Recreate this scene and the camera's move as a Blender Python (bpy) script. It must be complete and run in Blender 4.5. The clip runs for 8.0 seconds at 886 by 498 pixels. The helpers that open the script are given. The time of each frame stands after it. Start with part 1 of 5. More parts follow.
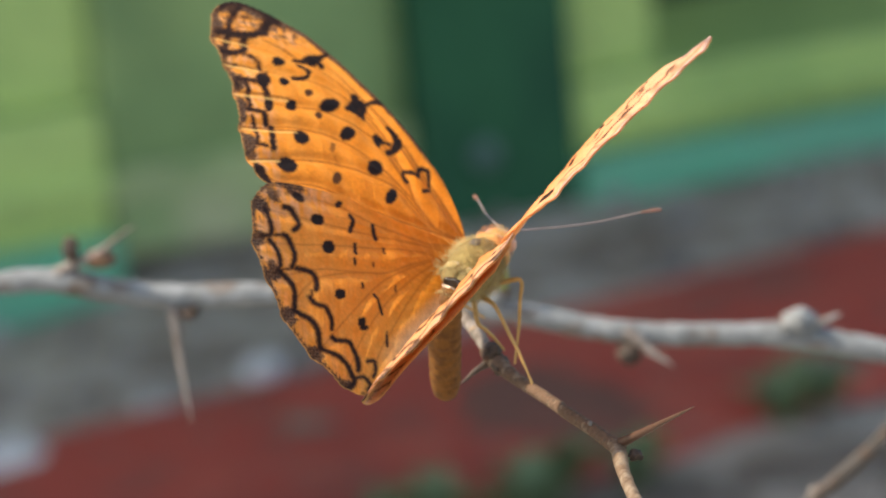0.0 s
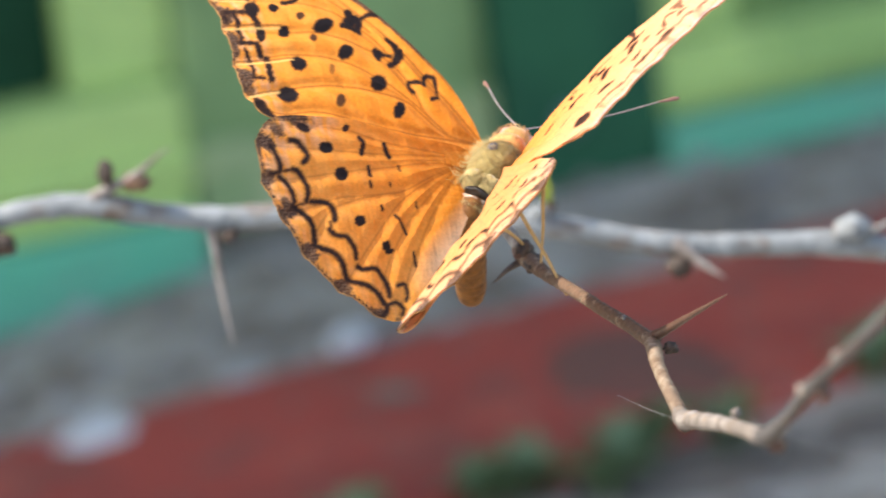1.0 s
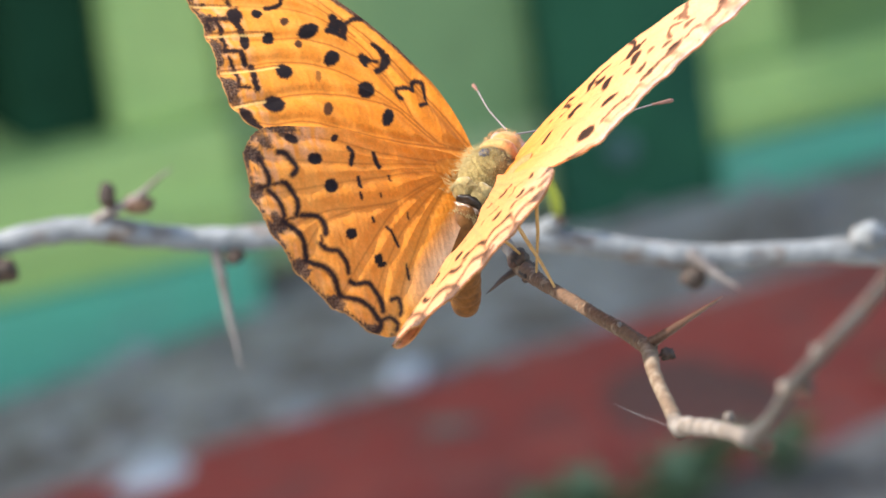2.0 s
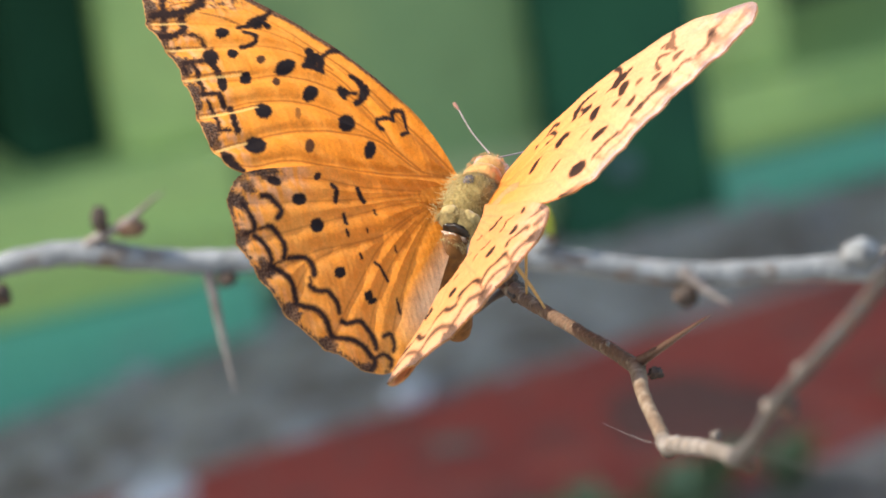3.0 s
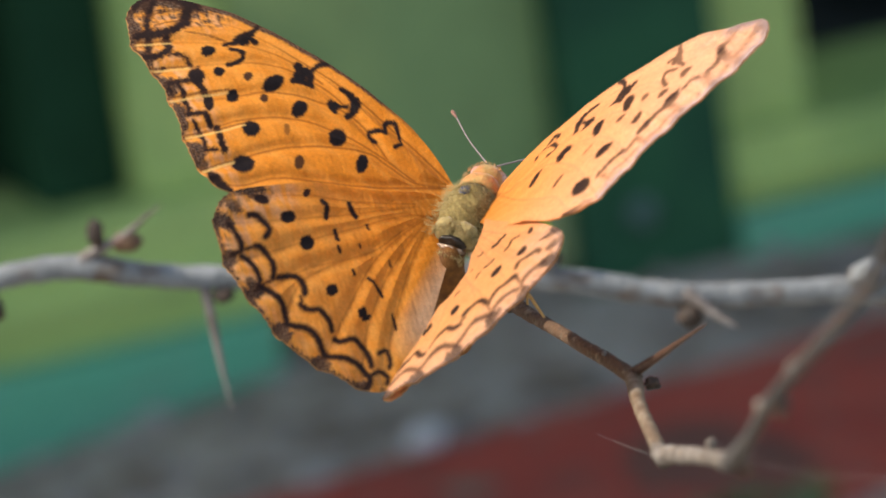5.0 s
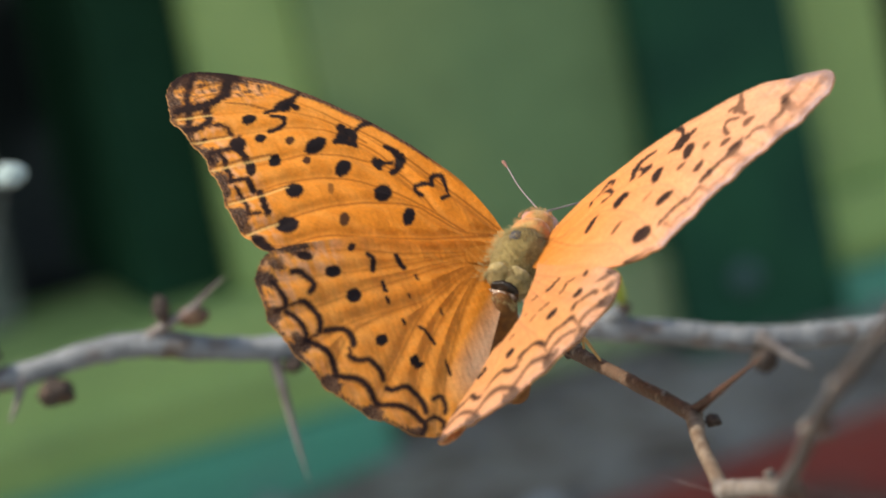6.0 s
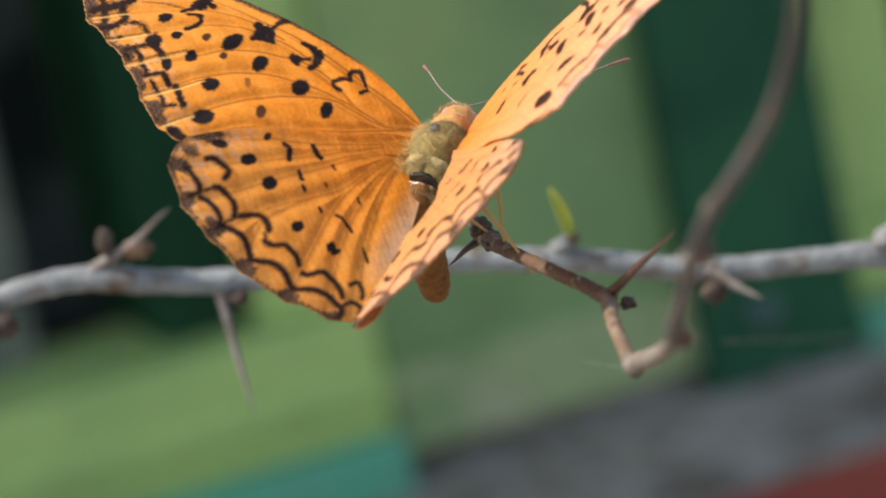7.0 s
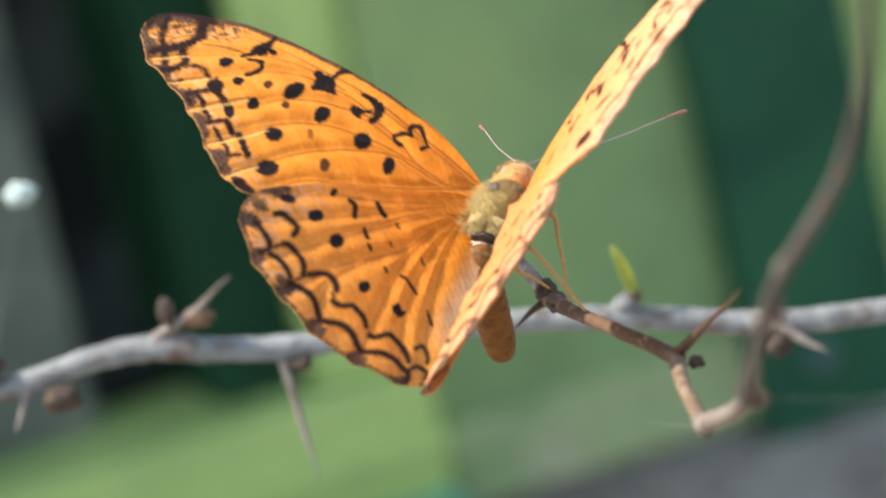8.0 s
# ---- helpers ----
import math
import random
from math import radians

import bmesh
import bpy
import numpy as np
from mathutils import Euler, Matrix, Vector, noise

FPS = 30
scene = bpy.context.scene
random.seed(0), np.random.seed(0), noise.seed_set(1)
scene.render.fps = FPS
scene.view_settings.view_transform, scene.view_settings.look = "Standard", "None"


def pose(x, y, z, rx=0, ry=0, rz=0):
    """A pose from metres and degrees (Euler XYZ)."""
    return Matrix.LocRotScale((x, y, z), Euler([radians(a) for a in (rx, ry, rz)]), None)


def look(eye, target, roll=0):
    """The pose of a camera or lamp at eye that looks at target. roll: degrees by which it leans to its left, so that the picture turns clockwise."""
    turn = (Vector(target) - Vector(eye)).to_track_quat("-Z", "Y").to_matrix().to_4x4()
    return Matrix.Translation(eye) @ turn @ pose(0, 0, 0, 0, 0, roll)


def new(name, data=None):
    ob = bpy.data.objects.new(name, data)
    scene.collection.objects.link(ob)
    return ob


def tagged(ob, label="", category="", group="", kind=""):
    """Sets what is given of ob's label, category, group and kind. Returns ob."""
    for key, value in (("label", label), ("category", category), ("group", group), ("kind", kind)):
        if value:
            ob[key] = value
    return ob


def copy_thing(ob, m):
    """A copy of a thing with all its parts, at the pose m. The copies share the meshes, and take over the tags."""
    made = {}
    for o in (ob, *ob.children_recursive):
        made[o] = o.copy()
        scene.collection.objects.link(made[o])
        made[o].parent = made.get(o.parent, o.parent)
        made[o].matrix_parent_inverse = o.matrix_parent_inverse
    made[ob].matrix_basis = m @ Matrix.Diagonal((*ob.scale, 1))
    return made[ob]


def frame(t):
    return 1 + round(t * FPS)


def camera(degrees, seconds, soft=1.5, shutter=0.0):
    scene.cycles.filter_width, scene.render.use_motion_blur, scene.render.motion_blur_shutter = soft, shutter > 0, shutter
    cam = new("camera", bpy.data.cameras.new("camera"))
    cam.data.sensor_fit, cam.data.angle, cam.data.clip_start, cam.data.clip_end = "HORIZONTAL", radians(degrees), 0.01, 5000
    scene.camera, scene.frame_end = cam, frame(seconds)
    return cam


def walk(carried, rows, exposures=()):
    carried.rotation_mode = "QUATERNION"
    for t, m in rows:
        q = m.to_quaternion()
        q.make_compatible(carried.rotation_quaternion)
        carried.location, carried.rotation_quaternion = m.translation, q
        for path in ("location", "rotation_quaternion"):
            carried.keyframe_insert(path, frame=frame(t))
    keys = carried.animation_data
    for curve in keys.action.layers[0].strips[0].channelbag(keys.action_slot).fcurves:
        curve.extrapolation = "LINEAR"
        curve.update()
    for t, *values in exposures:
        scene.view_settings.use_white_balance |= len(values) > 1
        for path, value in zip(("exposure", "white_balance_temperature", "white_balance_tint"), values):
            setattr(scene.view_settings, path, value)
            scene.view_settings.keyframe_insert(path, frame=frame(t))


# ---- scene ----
cam = camera(10.0, 8.0, soft=1.6, shutter=0.3)
PATH = [
    (0, (-0.0061, -0.4118, 0.9811), (0.0096, 0.0153, 0.8572), -4.38),
    (0.1, (-0.0067, -0.4105, 0.9798), (0.0091, 0.0165, 0.8566), -3.96),
    (0.2, (-0.0073, -0.4092, 0.9786), (0.0092, 0.0177, 0.8562), -3.77),
    (0.3, (-0.0079, -0.4078, 0.9773), (0.0092, 0.0189, 0.8551), -3.88),
    (0.4, (-0.0085, -0.4065, 0.9761), (0.0082, 0.0201, 0.8514), -4.24),
    (0.5, (-0.0091, -0.4052, 0.9748), (0.0061, 0.0213, 0.8487), -5.09),
    (0.6, (-0.0074, -0.4044, 0.9738), (0.0037, 0.0221, 0.847), -5.49),
    (0.7, (-0.0056, -0.4037, 0.9728), (0.0023, 0.023, 0.846), -5.98),
    (0.8, (-0.0039, -0.4029, 0.9718), (0.0033, 0.0239, 0.8457), -5.98),
    (1, (-0.0004, -0.4014, 0.9698), (0.0068, 0.0256, 0.8448), -6.14),
    (1.2, (0.0006, -0.4, 0.9688), (0.0098, 0.0272, 0.845), -6.61),
    (1.5, (0.002, -0.398, 0.9672), (0.0064, 0.0296, 0.844), -7.28),
    (1.7, (0.0045, -0.3938, 0.9647), (0.0069, 0.0341, 0.8423), -7.51),
    (2.8, (0.0066, -0.3914, 0.9634), (0.0094, 0.0371, 0.8436), -7.77),
    (3, (0.007, -0.3931, 0.9642), (0.009, 0.0355, 0.8445), -8.1),
    (3.5, (0.0059, -0.3992, 0.9681), (0.008, 0.03, 0.8504), -7.11),
    (4, (0.0066, -0.3962, 0.9662), (0.0094, 0.0329, 0.8482), -7.5),
    (4.2, (0.0077, -0.3901, 0.9619), (0.0095, 0.0391, 0.8442), -7.54),
    (5.3, (0.0089, -0.3843, 0.9574), (0.0086, 0.0462, 0.8445), -7.78),
    (5.5, (0.0091, -0.3833, 0.9566), (0.0072, 0.0475, 0.8454), -8.8),
    (5.8, (0.0116, -0.3826, 0.9547), (0.0049, 0.0489, 0.8435), -9.83),
    (6, (0.0133, -0.3821, 0.9535), (0.0056, 0.0498, 0.8467), -11.12),
    (6.1, (0.014, -0.3823, 0.9518), (0.005, 0.0498, 0.8446), -10.6),
    (6.2, (0.0148, -0.3825, 0.95), (0.0053, 0.0497, 0.8426), -10.62),
    (6.3, (0.0155, -0.3826, 0.9483), (0.0058, 0.0497, 0.8414), -10.76),
    (6.5, (0.017, -0.383, 0.9448), (0.0077, 0.0496, 0.8406), -10.96),
    (6.7, (0.0182, -0.3821, 0.9418), (0.0095, 0.0507, 0.8381), -11.11),
    (7, (0.0201, -0.3808, 0.9372), (0.0105, 0.0523, 0.8356), -11.43),
    (7.2, (0.0205, -0.3801, 0.9365), (0.0103, 0.053, 0.8355), -11.63),
    (7.5, (0.0212, -0.3791, 0.9354), (0.0102, 0.054, 0.8339), -12.19),
    (7.7, (0.0204, -0.3788, 0.9363), (0.009, 0.0548, 0.8363), -12.47),
    (8, (0.0193, -0.3783, 0.9376), (0.0061, 0.056, 0.8415), -13.0),
]
# the exposure and white balance drift a little: seconds, stops, kelvin
LIGHTNESS = [(0, 1.37, 8000), (0.5, 1.66, 7600), (1, 1.77, 7200), (1.5, 1.8, 7050), (3, 1.5, 7400), (3.5, 1.25, 7550), (4, 1.09, 7550), (5.5, 0.9, 7600), (6, 0.85, 7600), (6.5, 0.95, 7600), (7, 1.05, 7600), (7.5, 1.33, 7600), (8, 1.55, 7550)]
walk(cam, [(t, look(eye, target, roll)) for t, eye, target, roll in PATH], [(t, stops, kelvin, 10) for t, stops, kelvin in LIGHTNESS])
# a long lens with a small opening, focused on the butterfly
cam.data.dof.use_dof = True
cam.data.dof.focus_distance = 0.440
cam.data.dof.aperture_fstop = 54.0

# ---- light ----
SUN_TURN, SUN_HEIGHT = radians(-95), radians(52)   # turn clockwise from +y, height over the horizon
world = bpy.data.worlds.new("world")
scene.world = world
world.use_nodes = True
sky = world.node_tree.nodes.new("ShaderNodeTexSky")
sky.sky_type, sky.sun_disc = "NISHITA", False
sky.sun_elevation, sky.sun_rotation = SUN_HEIGHT, SUN_TURN
world.node_tree.nodes["Background"].inputs["Strength"].default_value = 0.15
world.node_tree.links.new(sky.outputs[0], world.node_tree.nodes["Background"].inputs["Color"])
sun = new("sun", bpy.data.lights.new("sun", "SUN"))
sun.data.energy, sun.data.angle, sun.data.color = 3.1, radians(0.6), (1.0, 0.95, 0.88)
toward = Vector((math.sin(SUN_TURN) * math.cos(SUN_HEIGHT), math.cos(SUN_TURN) * math.cos(SUN_HEIGHT), math.sin(SUN_HEIGHT)))
sun.matrix_basis = look(toward * 5, (0, 0, 0))

# ---- materials ----
MM = 0.001


def material(name, color, rough=0.6, spots=(), grain=(), bump=(), metallic=0.0, translucent=0.0, attribute="", sheen=0.0, random=0.0, gloss=0.4, island=0.0):
    """spots: (scale, second colour, low, high) blotches; grain: (scale, amount) brightness noise; bump: (scale, strength, depth in m)."""
    mat = bpy.data.materials.new(name)
    mat.use_nodes = True
    nodes, links = mat.node_tree.nodes, mat.node_tree.links
    bsdf = nodes["Principled BSDF"]
    bsdf.inputs["Roughness"].default_value = rough
    bsdf.inputs["Metallic"].default_value = metallic
    bsdf.inputs["Specular IOR Level"].default_value = gloss
    bsdf.inputs["Sheen Weight"].default_value = sheen
    bsdf.inputs["Sheen Roughness"].default_value = 0.35
    place = nodes.new("ShaderNodeTexCoord").outputs["Object"]

    def mixed(kind, factor, a, b):
        mix = nodes.new("ShaderNodeMix")
        mix.data_type, mix.blend_type = "RGBA", kind
        for socket, value in ((mix.inputs[0], factor), (mix.inputs[6], a), (mix.inputs[7], b)):
            if isinstance(value, bpy.types.NodeSocket):
                links.new(value, socket)
            elif isinstance(value, (tuple, list)):
                socket.default_value = (*value, 1)
            else:
                socket.default_value = value
        return mix.outputs[2]

    def noisy(scale, low, high, detail=5):
        tex = nodes.new("ShaderNodeTexNoise")
        tex.inputs["Scale"].default_value, tex.inputs["Detail"].default_value = scale, detail
        links.new(place, tex.inputs["Vector"])
        ramp = nodes.new("ShaderNodeMapRange")
        ramp.inputs["From Min"].default_value, ramp.inputs["From Max"].default_value = low, high
        links.new(tex.outputs[0], ramp.inputs["Value"])
        return ramp.outputs[0]

    if attribute:
        attr = nodes.new("ShaderNodeAttribute")
        attr.attribute_name = attribute
        tone = attr.outputs["Color"]
    else:
        tone = color
    for scale, second, low, high in spots:
        tone = mixed("MIX", noisy(scale, low, high), tone, second)
    for scale, amount in grain:
        shade = nodes.new("ShaderNodeMapRange")
        shade.inputs["To Min"].default_value, shade.inputs["To Max"].default_value = 1 - amount, 1 + amount
        links.new(noisy(scale, 0.25, 0.75, 8), shade.inputs["Value"])
        grey = nodes.new("ShaderNodeCombineColor")
        for s in grey.inputs:
            links.new(shade.outputs[0], s)
        tone = mixed("MULTIPLY", 1.0, tone, grey.outputs[0])
    if random or island:
        info = nodes.new("ShaderNodeObjectInfo" if random else "ShaderNodeNewGeometry")
        shade = nodes.new("ShaderNodeMapRange")
        shade.inputs["To Min"].default_value, shade.inputs["To Max"].default_value = 1 - random - island, 1 + random + island
        links.new(info.outputs["Random" if random else "Random Per Island"], shade.inputs["Value"])
        grey = nodes.new("ShaderNodeCombineColor")
        for s in grey.inputs:
            links.new(shade.outputs[0], s)
        tone = mixed("MULTIPLY", 1.0, tone, grey.outputs[0])
    if isinstance(tone, bpy.types.NodeSocket):
        links.new(tone, bsdf.inputs["Base Color"])
    else:
        bsdf.inputs["Base Color"].default_value = (*tone, 1)
    last = None
    for scale, strength, depth in bump:
        b = nodes.new("ShaderNodeBump")
        b.inputs["Strength"].default_value, b.inputs["Distance"].default_value = strength, depth
        links.new(noisy(scale, 0.2, 0.8, 8), b.inputs["Height"])
        if last:
            links.new(last, b.inputs["Normal"])
        last = b.outputs[0]
    if last:
        links.new(last, bsdf.inputs["Normal"])
    if translucent:
        thin = nodes.new("ShaderNodeBsdfTranslucent")
        if isinstance(tone, bpy.types.NodeSocket):
            links.new(tone, thin.inputs["Color"])
        else:
            thin.inputs["Color"].default_value = (*tone, 1)
        blend = nodes.new("ShaderNodeMixShader")
        blend.inputs[0].default_value = translucent
        links.new(bsdf.outputs[0], blend.inputs[1])
        links.new(thin.outputs[0], blend.inputs[2])
        links.new(blend.outputs[0], nodes["Material Output"].inputs["Surface"])
    return mat


WING = material("wing_scales", (0.7, 0.3, 0.05), 0.65, grain=((700, 0.05), (3000, 0.12), (9000, 0.14)), bump=((3500, 0.35, 0.00008), (9000, 0.3, 0.00004)), translucent=0.3, attribute="tint", gloss=0.18, sheen=0.0)
FUR_OLIVE = material("olive_fur", (0.23, 0.17, 0.055), 0.8, spots=((500, (0.10, 0.07, 0.02), 0.5, 0.66),), grain=((4000, 0.25),), bump=((5000, 0.5, 0.0001),), sheen=0.3)
FUR_PALE = material("pale_olive_fur", (0.33, 0.25, 0.10), 0.75, spots=((600, (0.18, 0.13, 0.045), 0.48, 0.64),), grain=((4000, 0.25),), bump=((5000, 0.5, 0.0001),), sheen=0.3)
FUR_ORANGE = material("orange_fur", (0.5, 0.185, 0.055), 0.8, spots=((600, (0.38, 0.24, 0.08), 0.45, 0.65),), grain=((3000, 0.25),), bump=((5000, 0.5, 0.0001),), sheen=0.3)
HAIR = material("pale_hair", (0.46, 0.355, 0.16), 0.6, translucent=0.2)
ABDOMEN = material("abdomen_scales", (0.15, 0.06, 0.013), 0.7, spots=((1100, (0.085, 0.034, 0.01), 0.4, 0.7),), gloss=0.2, grain=((2500, 0.2),), bump=((3500, 0.4, 0.00008),))
CHITIN = material("dark_chitin", (0.02, 0.014, 0.01), 0.35, grain=((2000, 0.2),))
SHINE = material("bare_chitin", (0.34, 0.25, 0.19), 0.25, spots=((1500, (0.10, 0.055, 0.03), 0.48, 0.6),), grain=((2500, 0.3),), metallic=0.3)
SLATE = material("slate_patch", (0.07, 0.07, 0.085), 0.4, grain=((3000, 0.4),))
EYE = material("pinkish_eye", (0.5, 0.26, 0.2), 0.2, grain=((6000, 0.15),))
ANTENNA = material("antenna_scales", (0.22, 0.175, 0.175), 0.55, grain=((1500, 0.2),))
CLUB = material("antenna_club", (0.2, 0.1, 0.075), 0.5, grain=((1500, 0.2),))
LEG = material("leg_scales", (0.36, 0.21, 0.07), 0.55, grain=((2500, 0.2),))
BARK = material("twig_bark", (0.1, 0.057, 0.034), 0.85, spots=((1100, (0.2, 0.145, 0.1), 0.54, 0.68), (2300, (0.07, 0.045, 0.03), 0.54, 0.66)), grain=((2500, 0.25),), bump=((1200, 0.7, 0.0003), (5000, 0.5, 0.0001)))
MID_BARK = material("spotted_bark", (0.125, 0.082, 0.052), 0.85, spots=((700, (0.205, 0.155, 0.11), 0.48, 0.64), (1300, (0.10, 0.06, 0.035), 0.57, 0.66)), grain=((2500, 0.2),), bump=((1400, 0.7, 0.0003), (5000, 0.5, 0.0001)))
PALE_BARK = material("pale_bark", (0.11, 0.09, 0.075), 0.85, spots=((500, (0.2, 0.175, 0.155), 0.44, 0.64), (900, (0.2, 0.14, 0.09), 0.58, 0.7)), grain=((2000, 0.2),), bump=((1200, 0.7, 0.0003),))
GREY_BARK = material("grey_bark", (0.135, 0.147, 0.155), 0.85, spots=((300, (0.195, 0.21, 0.22), 0.42, 0.62), (260, (0.10, 0.07, 0.05), 0.54, 0.68)), grain=((1500, 0.2),), bump=((900, 0.7, 0.0004),))
GREY_THORN = material("grey_thorn", (0.17, 0.15, 0.14), 0.7, spots=((400, (0.1, 0.08, 0.07), 0.45, 0.65),), grain=((1500, 0.2),), bump=((1500, 0.3, 0.0002),))
DARK_THORN = material("dark_thorn", (0.075, 0.055, 0.045), 0.55, spots=((600, (0.04, 0.028, 0.022), 0.45, 0.65),), grain=((2500, 0.2),), bump=((2500, 0.3, 0.0001),))
UPPER_BARK = material("grey_brown_bark", (0.045, 0.039, 0.037), 0.85, spots=((250, (0.07, 0.063, 0.06), 0.42, 0.62), (600, (0.11, 0.062, 0.043), 0.56, 0.7)), grain=((1500, 0.2),), bump=((1000, 0.6, 0.0003),))
THORN = material("thorn_wood", (0.07, 0.034, 0.023), 0.5, spots=((500, (0.06, 0.03, 0.02), 0.45, 0.65),), grain=((2500, 0.2),), bump=((2500, 0.3, 0.0001),))
DARK_KNOT = material("dark_knot", (0.035, 0.025, 0.02), 0.8, spots=((900, (0.10, 0.06, 0.04), 0.5, 0.7),), bump=((1500, 0.8, 0.0003),))
BROWN_BUD = material("brown_bud", (0.085, 0.042, 0.03), 0.7, spots=((700, (0.20, 0.12, 0.06), 0.5, 0.65),), bump=((1500, 0.6, 0.0003),))
LEAF = material("young_leaf", (0.32, 0.36, 0.05), 0.5, grain=((900, 0.2),), translucent=0.3)
PALE_BLOB = material("seed_fluff", (0.34, 0.44, 0.44), 0.9, grain=((1500, 0.2),))
SILK = material("spider_silk", (0.8, 0.8, 0.8), 0.3, translucent=0.3)

PAINT_LIGHT = material("light_green_paint", (0.36, 0.49, 0.155), 0.5, spots=((6, (0.25, 0.38, 0.12), 0.44, 0.62), (40, (0.22, 0.30, 0.12), 0.6, 0.75)), grain=((60, 0.08),), bump=((150, 0.2, 0.001),))
PAINT_MID = material("mid_green_paint", (0.18, 0.285, 0.112), 0.5, spots=((5, (0.25, 0.345, 0.125), 0.44, 0.62), (9, (0.135, 0.22, 0.085), 0.5, 0.66), (30, (0.14, 0.2, 0.08), 0.6, 0.75)), grain=((60, 0.1),), bump=((150, 0.2, 0.001),))
PAINT_PALE = material("pale_yellow_green_paint", (0.29, 0.35, 0.165), 0.7, spots=((6, (0.36, 0.36, 0.22), 0.45, 0.62), (14, (0.20, 0.28, 0.12), 0.48, 0.64)), grain=((60, 0.12),), bump=((150, 0.3, 0.001),))
PAINT_DARK = material("dark_green_paint", (0.021, 0.094, 0.046), 0.7, spots=((8, (0.014, 0.064, 0.036), 0.4, 0.6),), grain=((60, 0.1),), bump=((150, 0.2, 0.001),), gloss=0.12)
# the dark green paint again, with the left post's shade put into it
PAINT_DARK_SHADED = material("dark_green_paint_shaded", (0.010, 0.046, 0.022), 0.8, spots=((8, (0.008, 0.034, 0.016), 0.4, 0.6),), grain=((60, 0.1),), gloss=0.08)
PAINT_TEAL = material("teal_paint", (0.08, 0.36, 0.225), 0.5, spots=((9, (0.10, 0.32, 0.21), 0.4, 0.6), (60, (0.12, 0.2, 0.16), 0.62, 0.75)), grain=((60, 0.08),), bump=((150, 0.2, 0.001),))
PAINT_RED = material("red_oxide_paint", (0.33, 0.046, 0.03), 0.85, spots=((4, (0.22, 0.036, 0.025), 0.46, 0.62), (10, (0.15, 0.06, 0.045), 0.58, 0.68), (14, (0.36, 0.07, 0.045), 0.52, 0.66), (45, (0.16, 0.08, 0.06), 0.55, 0.72)), grain=((90, 0.15),), bump=((120, 0.4, 0.003),))
SOIL = material("grey_soil", (0.295, 0.255, 0.21), 0.95, spots=((5, (0.36, 0.325, 0.275), 0.46, 0.62), (9, (0.15, 0.115, 0.085), 0.5, 0.62), (22, (0.15, 0.105, 0.075), 0.5, 0.66), (60, (0.36, 0.33, 0.30), 0.58, 0.7)), grain=((150, 0.25),), bump=((90, 0.8, 0.006),))
BROWN_CRUST = material("dark_brown_crust", (0.15, 0.056, 0.04), 0.95, spots=((12, (0.17, 0.058, 0.04), 0.5, 0.62), (40, (0.07, 0.045, 0.033), 0.5, 0.66)), grain=((150, 0.25),), bump=((90, 0.6, 0.003),))
DARK_SOIL = material("darker_soil", (0.13, 0.108, 0.088), 0.95, spots=((9, (0.20, 0.165, 0.13), 0.5, 0.62), (16, (0.08, 0.062, 0.048), 0.48, 0.62)), grain=((150, 0.25),), bump=((90, 0.7, 0.004),))
MOSS_SOIL = material("mossy_soil", (0.15, 0.135, 0.10), 0.95, spots=((14, (0.12, 0.10, 0.075), 0.45, 0.62),), grain=((150, 0.25),), bump=((90, 0.6, 0.003),))
STONE = material("pale_stone", (0.55, 0.54, 0.52), 0.9, spots=((40, (0.42, 0.40, 0.38), 0.45, 0.65),), grain=((150, 0.15),), bump=((120, 0.5, 0.003),))
GRAVEL = material("gravel", (0.24, 0.22, 0.20), 0.9, grain=((150, 0.2),), island=0.55)
PEBBLE = material("grey_stone", (0.26, 0.26, 0.24), 0.9, spots=((50, (0.34, 0.33, 0.3), 0.45, 0.65),), grain=((150, 0.2),), bump=((120, 0.5, 0.003),), random=0.3)
WEED = material("weed_leaf", (0.13, 0.19, 0.095), 0.5, grain=((60, 0.3),), translucent=0.3, random=0.2)
# shade inside the shelter, put into a dark blotchy colour
INSIDE_SHADE = material("interior_in_shade", (0.045, 0.052, 0.045), 0.8, spots=((7, (0.010, 0.013, 0.011), 0.45, 0.56),), grain=((30, 0.2),), gloss=0.08)
GREY_BOARD = material("weathered_board", (0.115, 0.13, 0.10), 0.8, spots=((12, (0.06, 0.075, 0.06), 0.4, 0.6),), grain=((80, 0.2),))
DISC_GREY = material("dull_grey_green", (0.07, 0.12, 0.115), 0.5, grain=((90, 0.2),), metallic=0.2)


# ---- building blocks ----
def part(name, bm, mat, parent=None, label="", smooth=True):
    """Links a bmesh as one mesh object under its thing."""
    mesh = bpy.data.meshes.new(name)
    bm.to_mesh(mesh)
    bm.free()
    for p in mesh.polygons:
        p.use_smooth = smooth
    mesh.materials.append(mat)
    ob = new(name, mesh)
    ob.parent = parent
    return tagged(ob, label)


def arrays(name, verts, faces, mat, parent=None, label=""):
    mesh = bpy.data.meshes.new(name)
    mesh.from_pydata(verts, [], faces)
    mesh.update()
    for p in mesh.polygons:
        p.use_smooth = True
    mesh.materials.append(mat)
    ob = new(name, mesh)
    ob.parent = parent
    return tagged(ob, label)


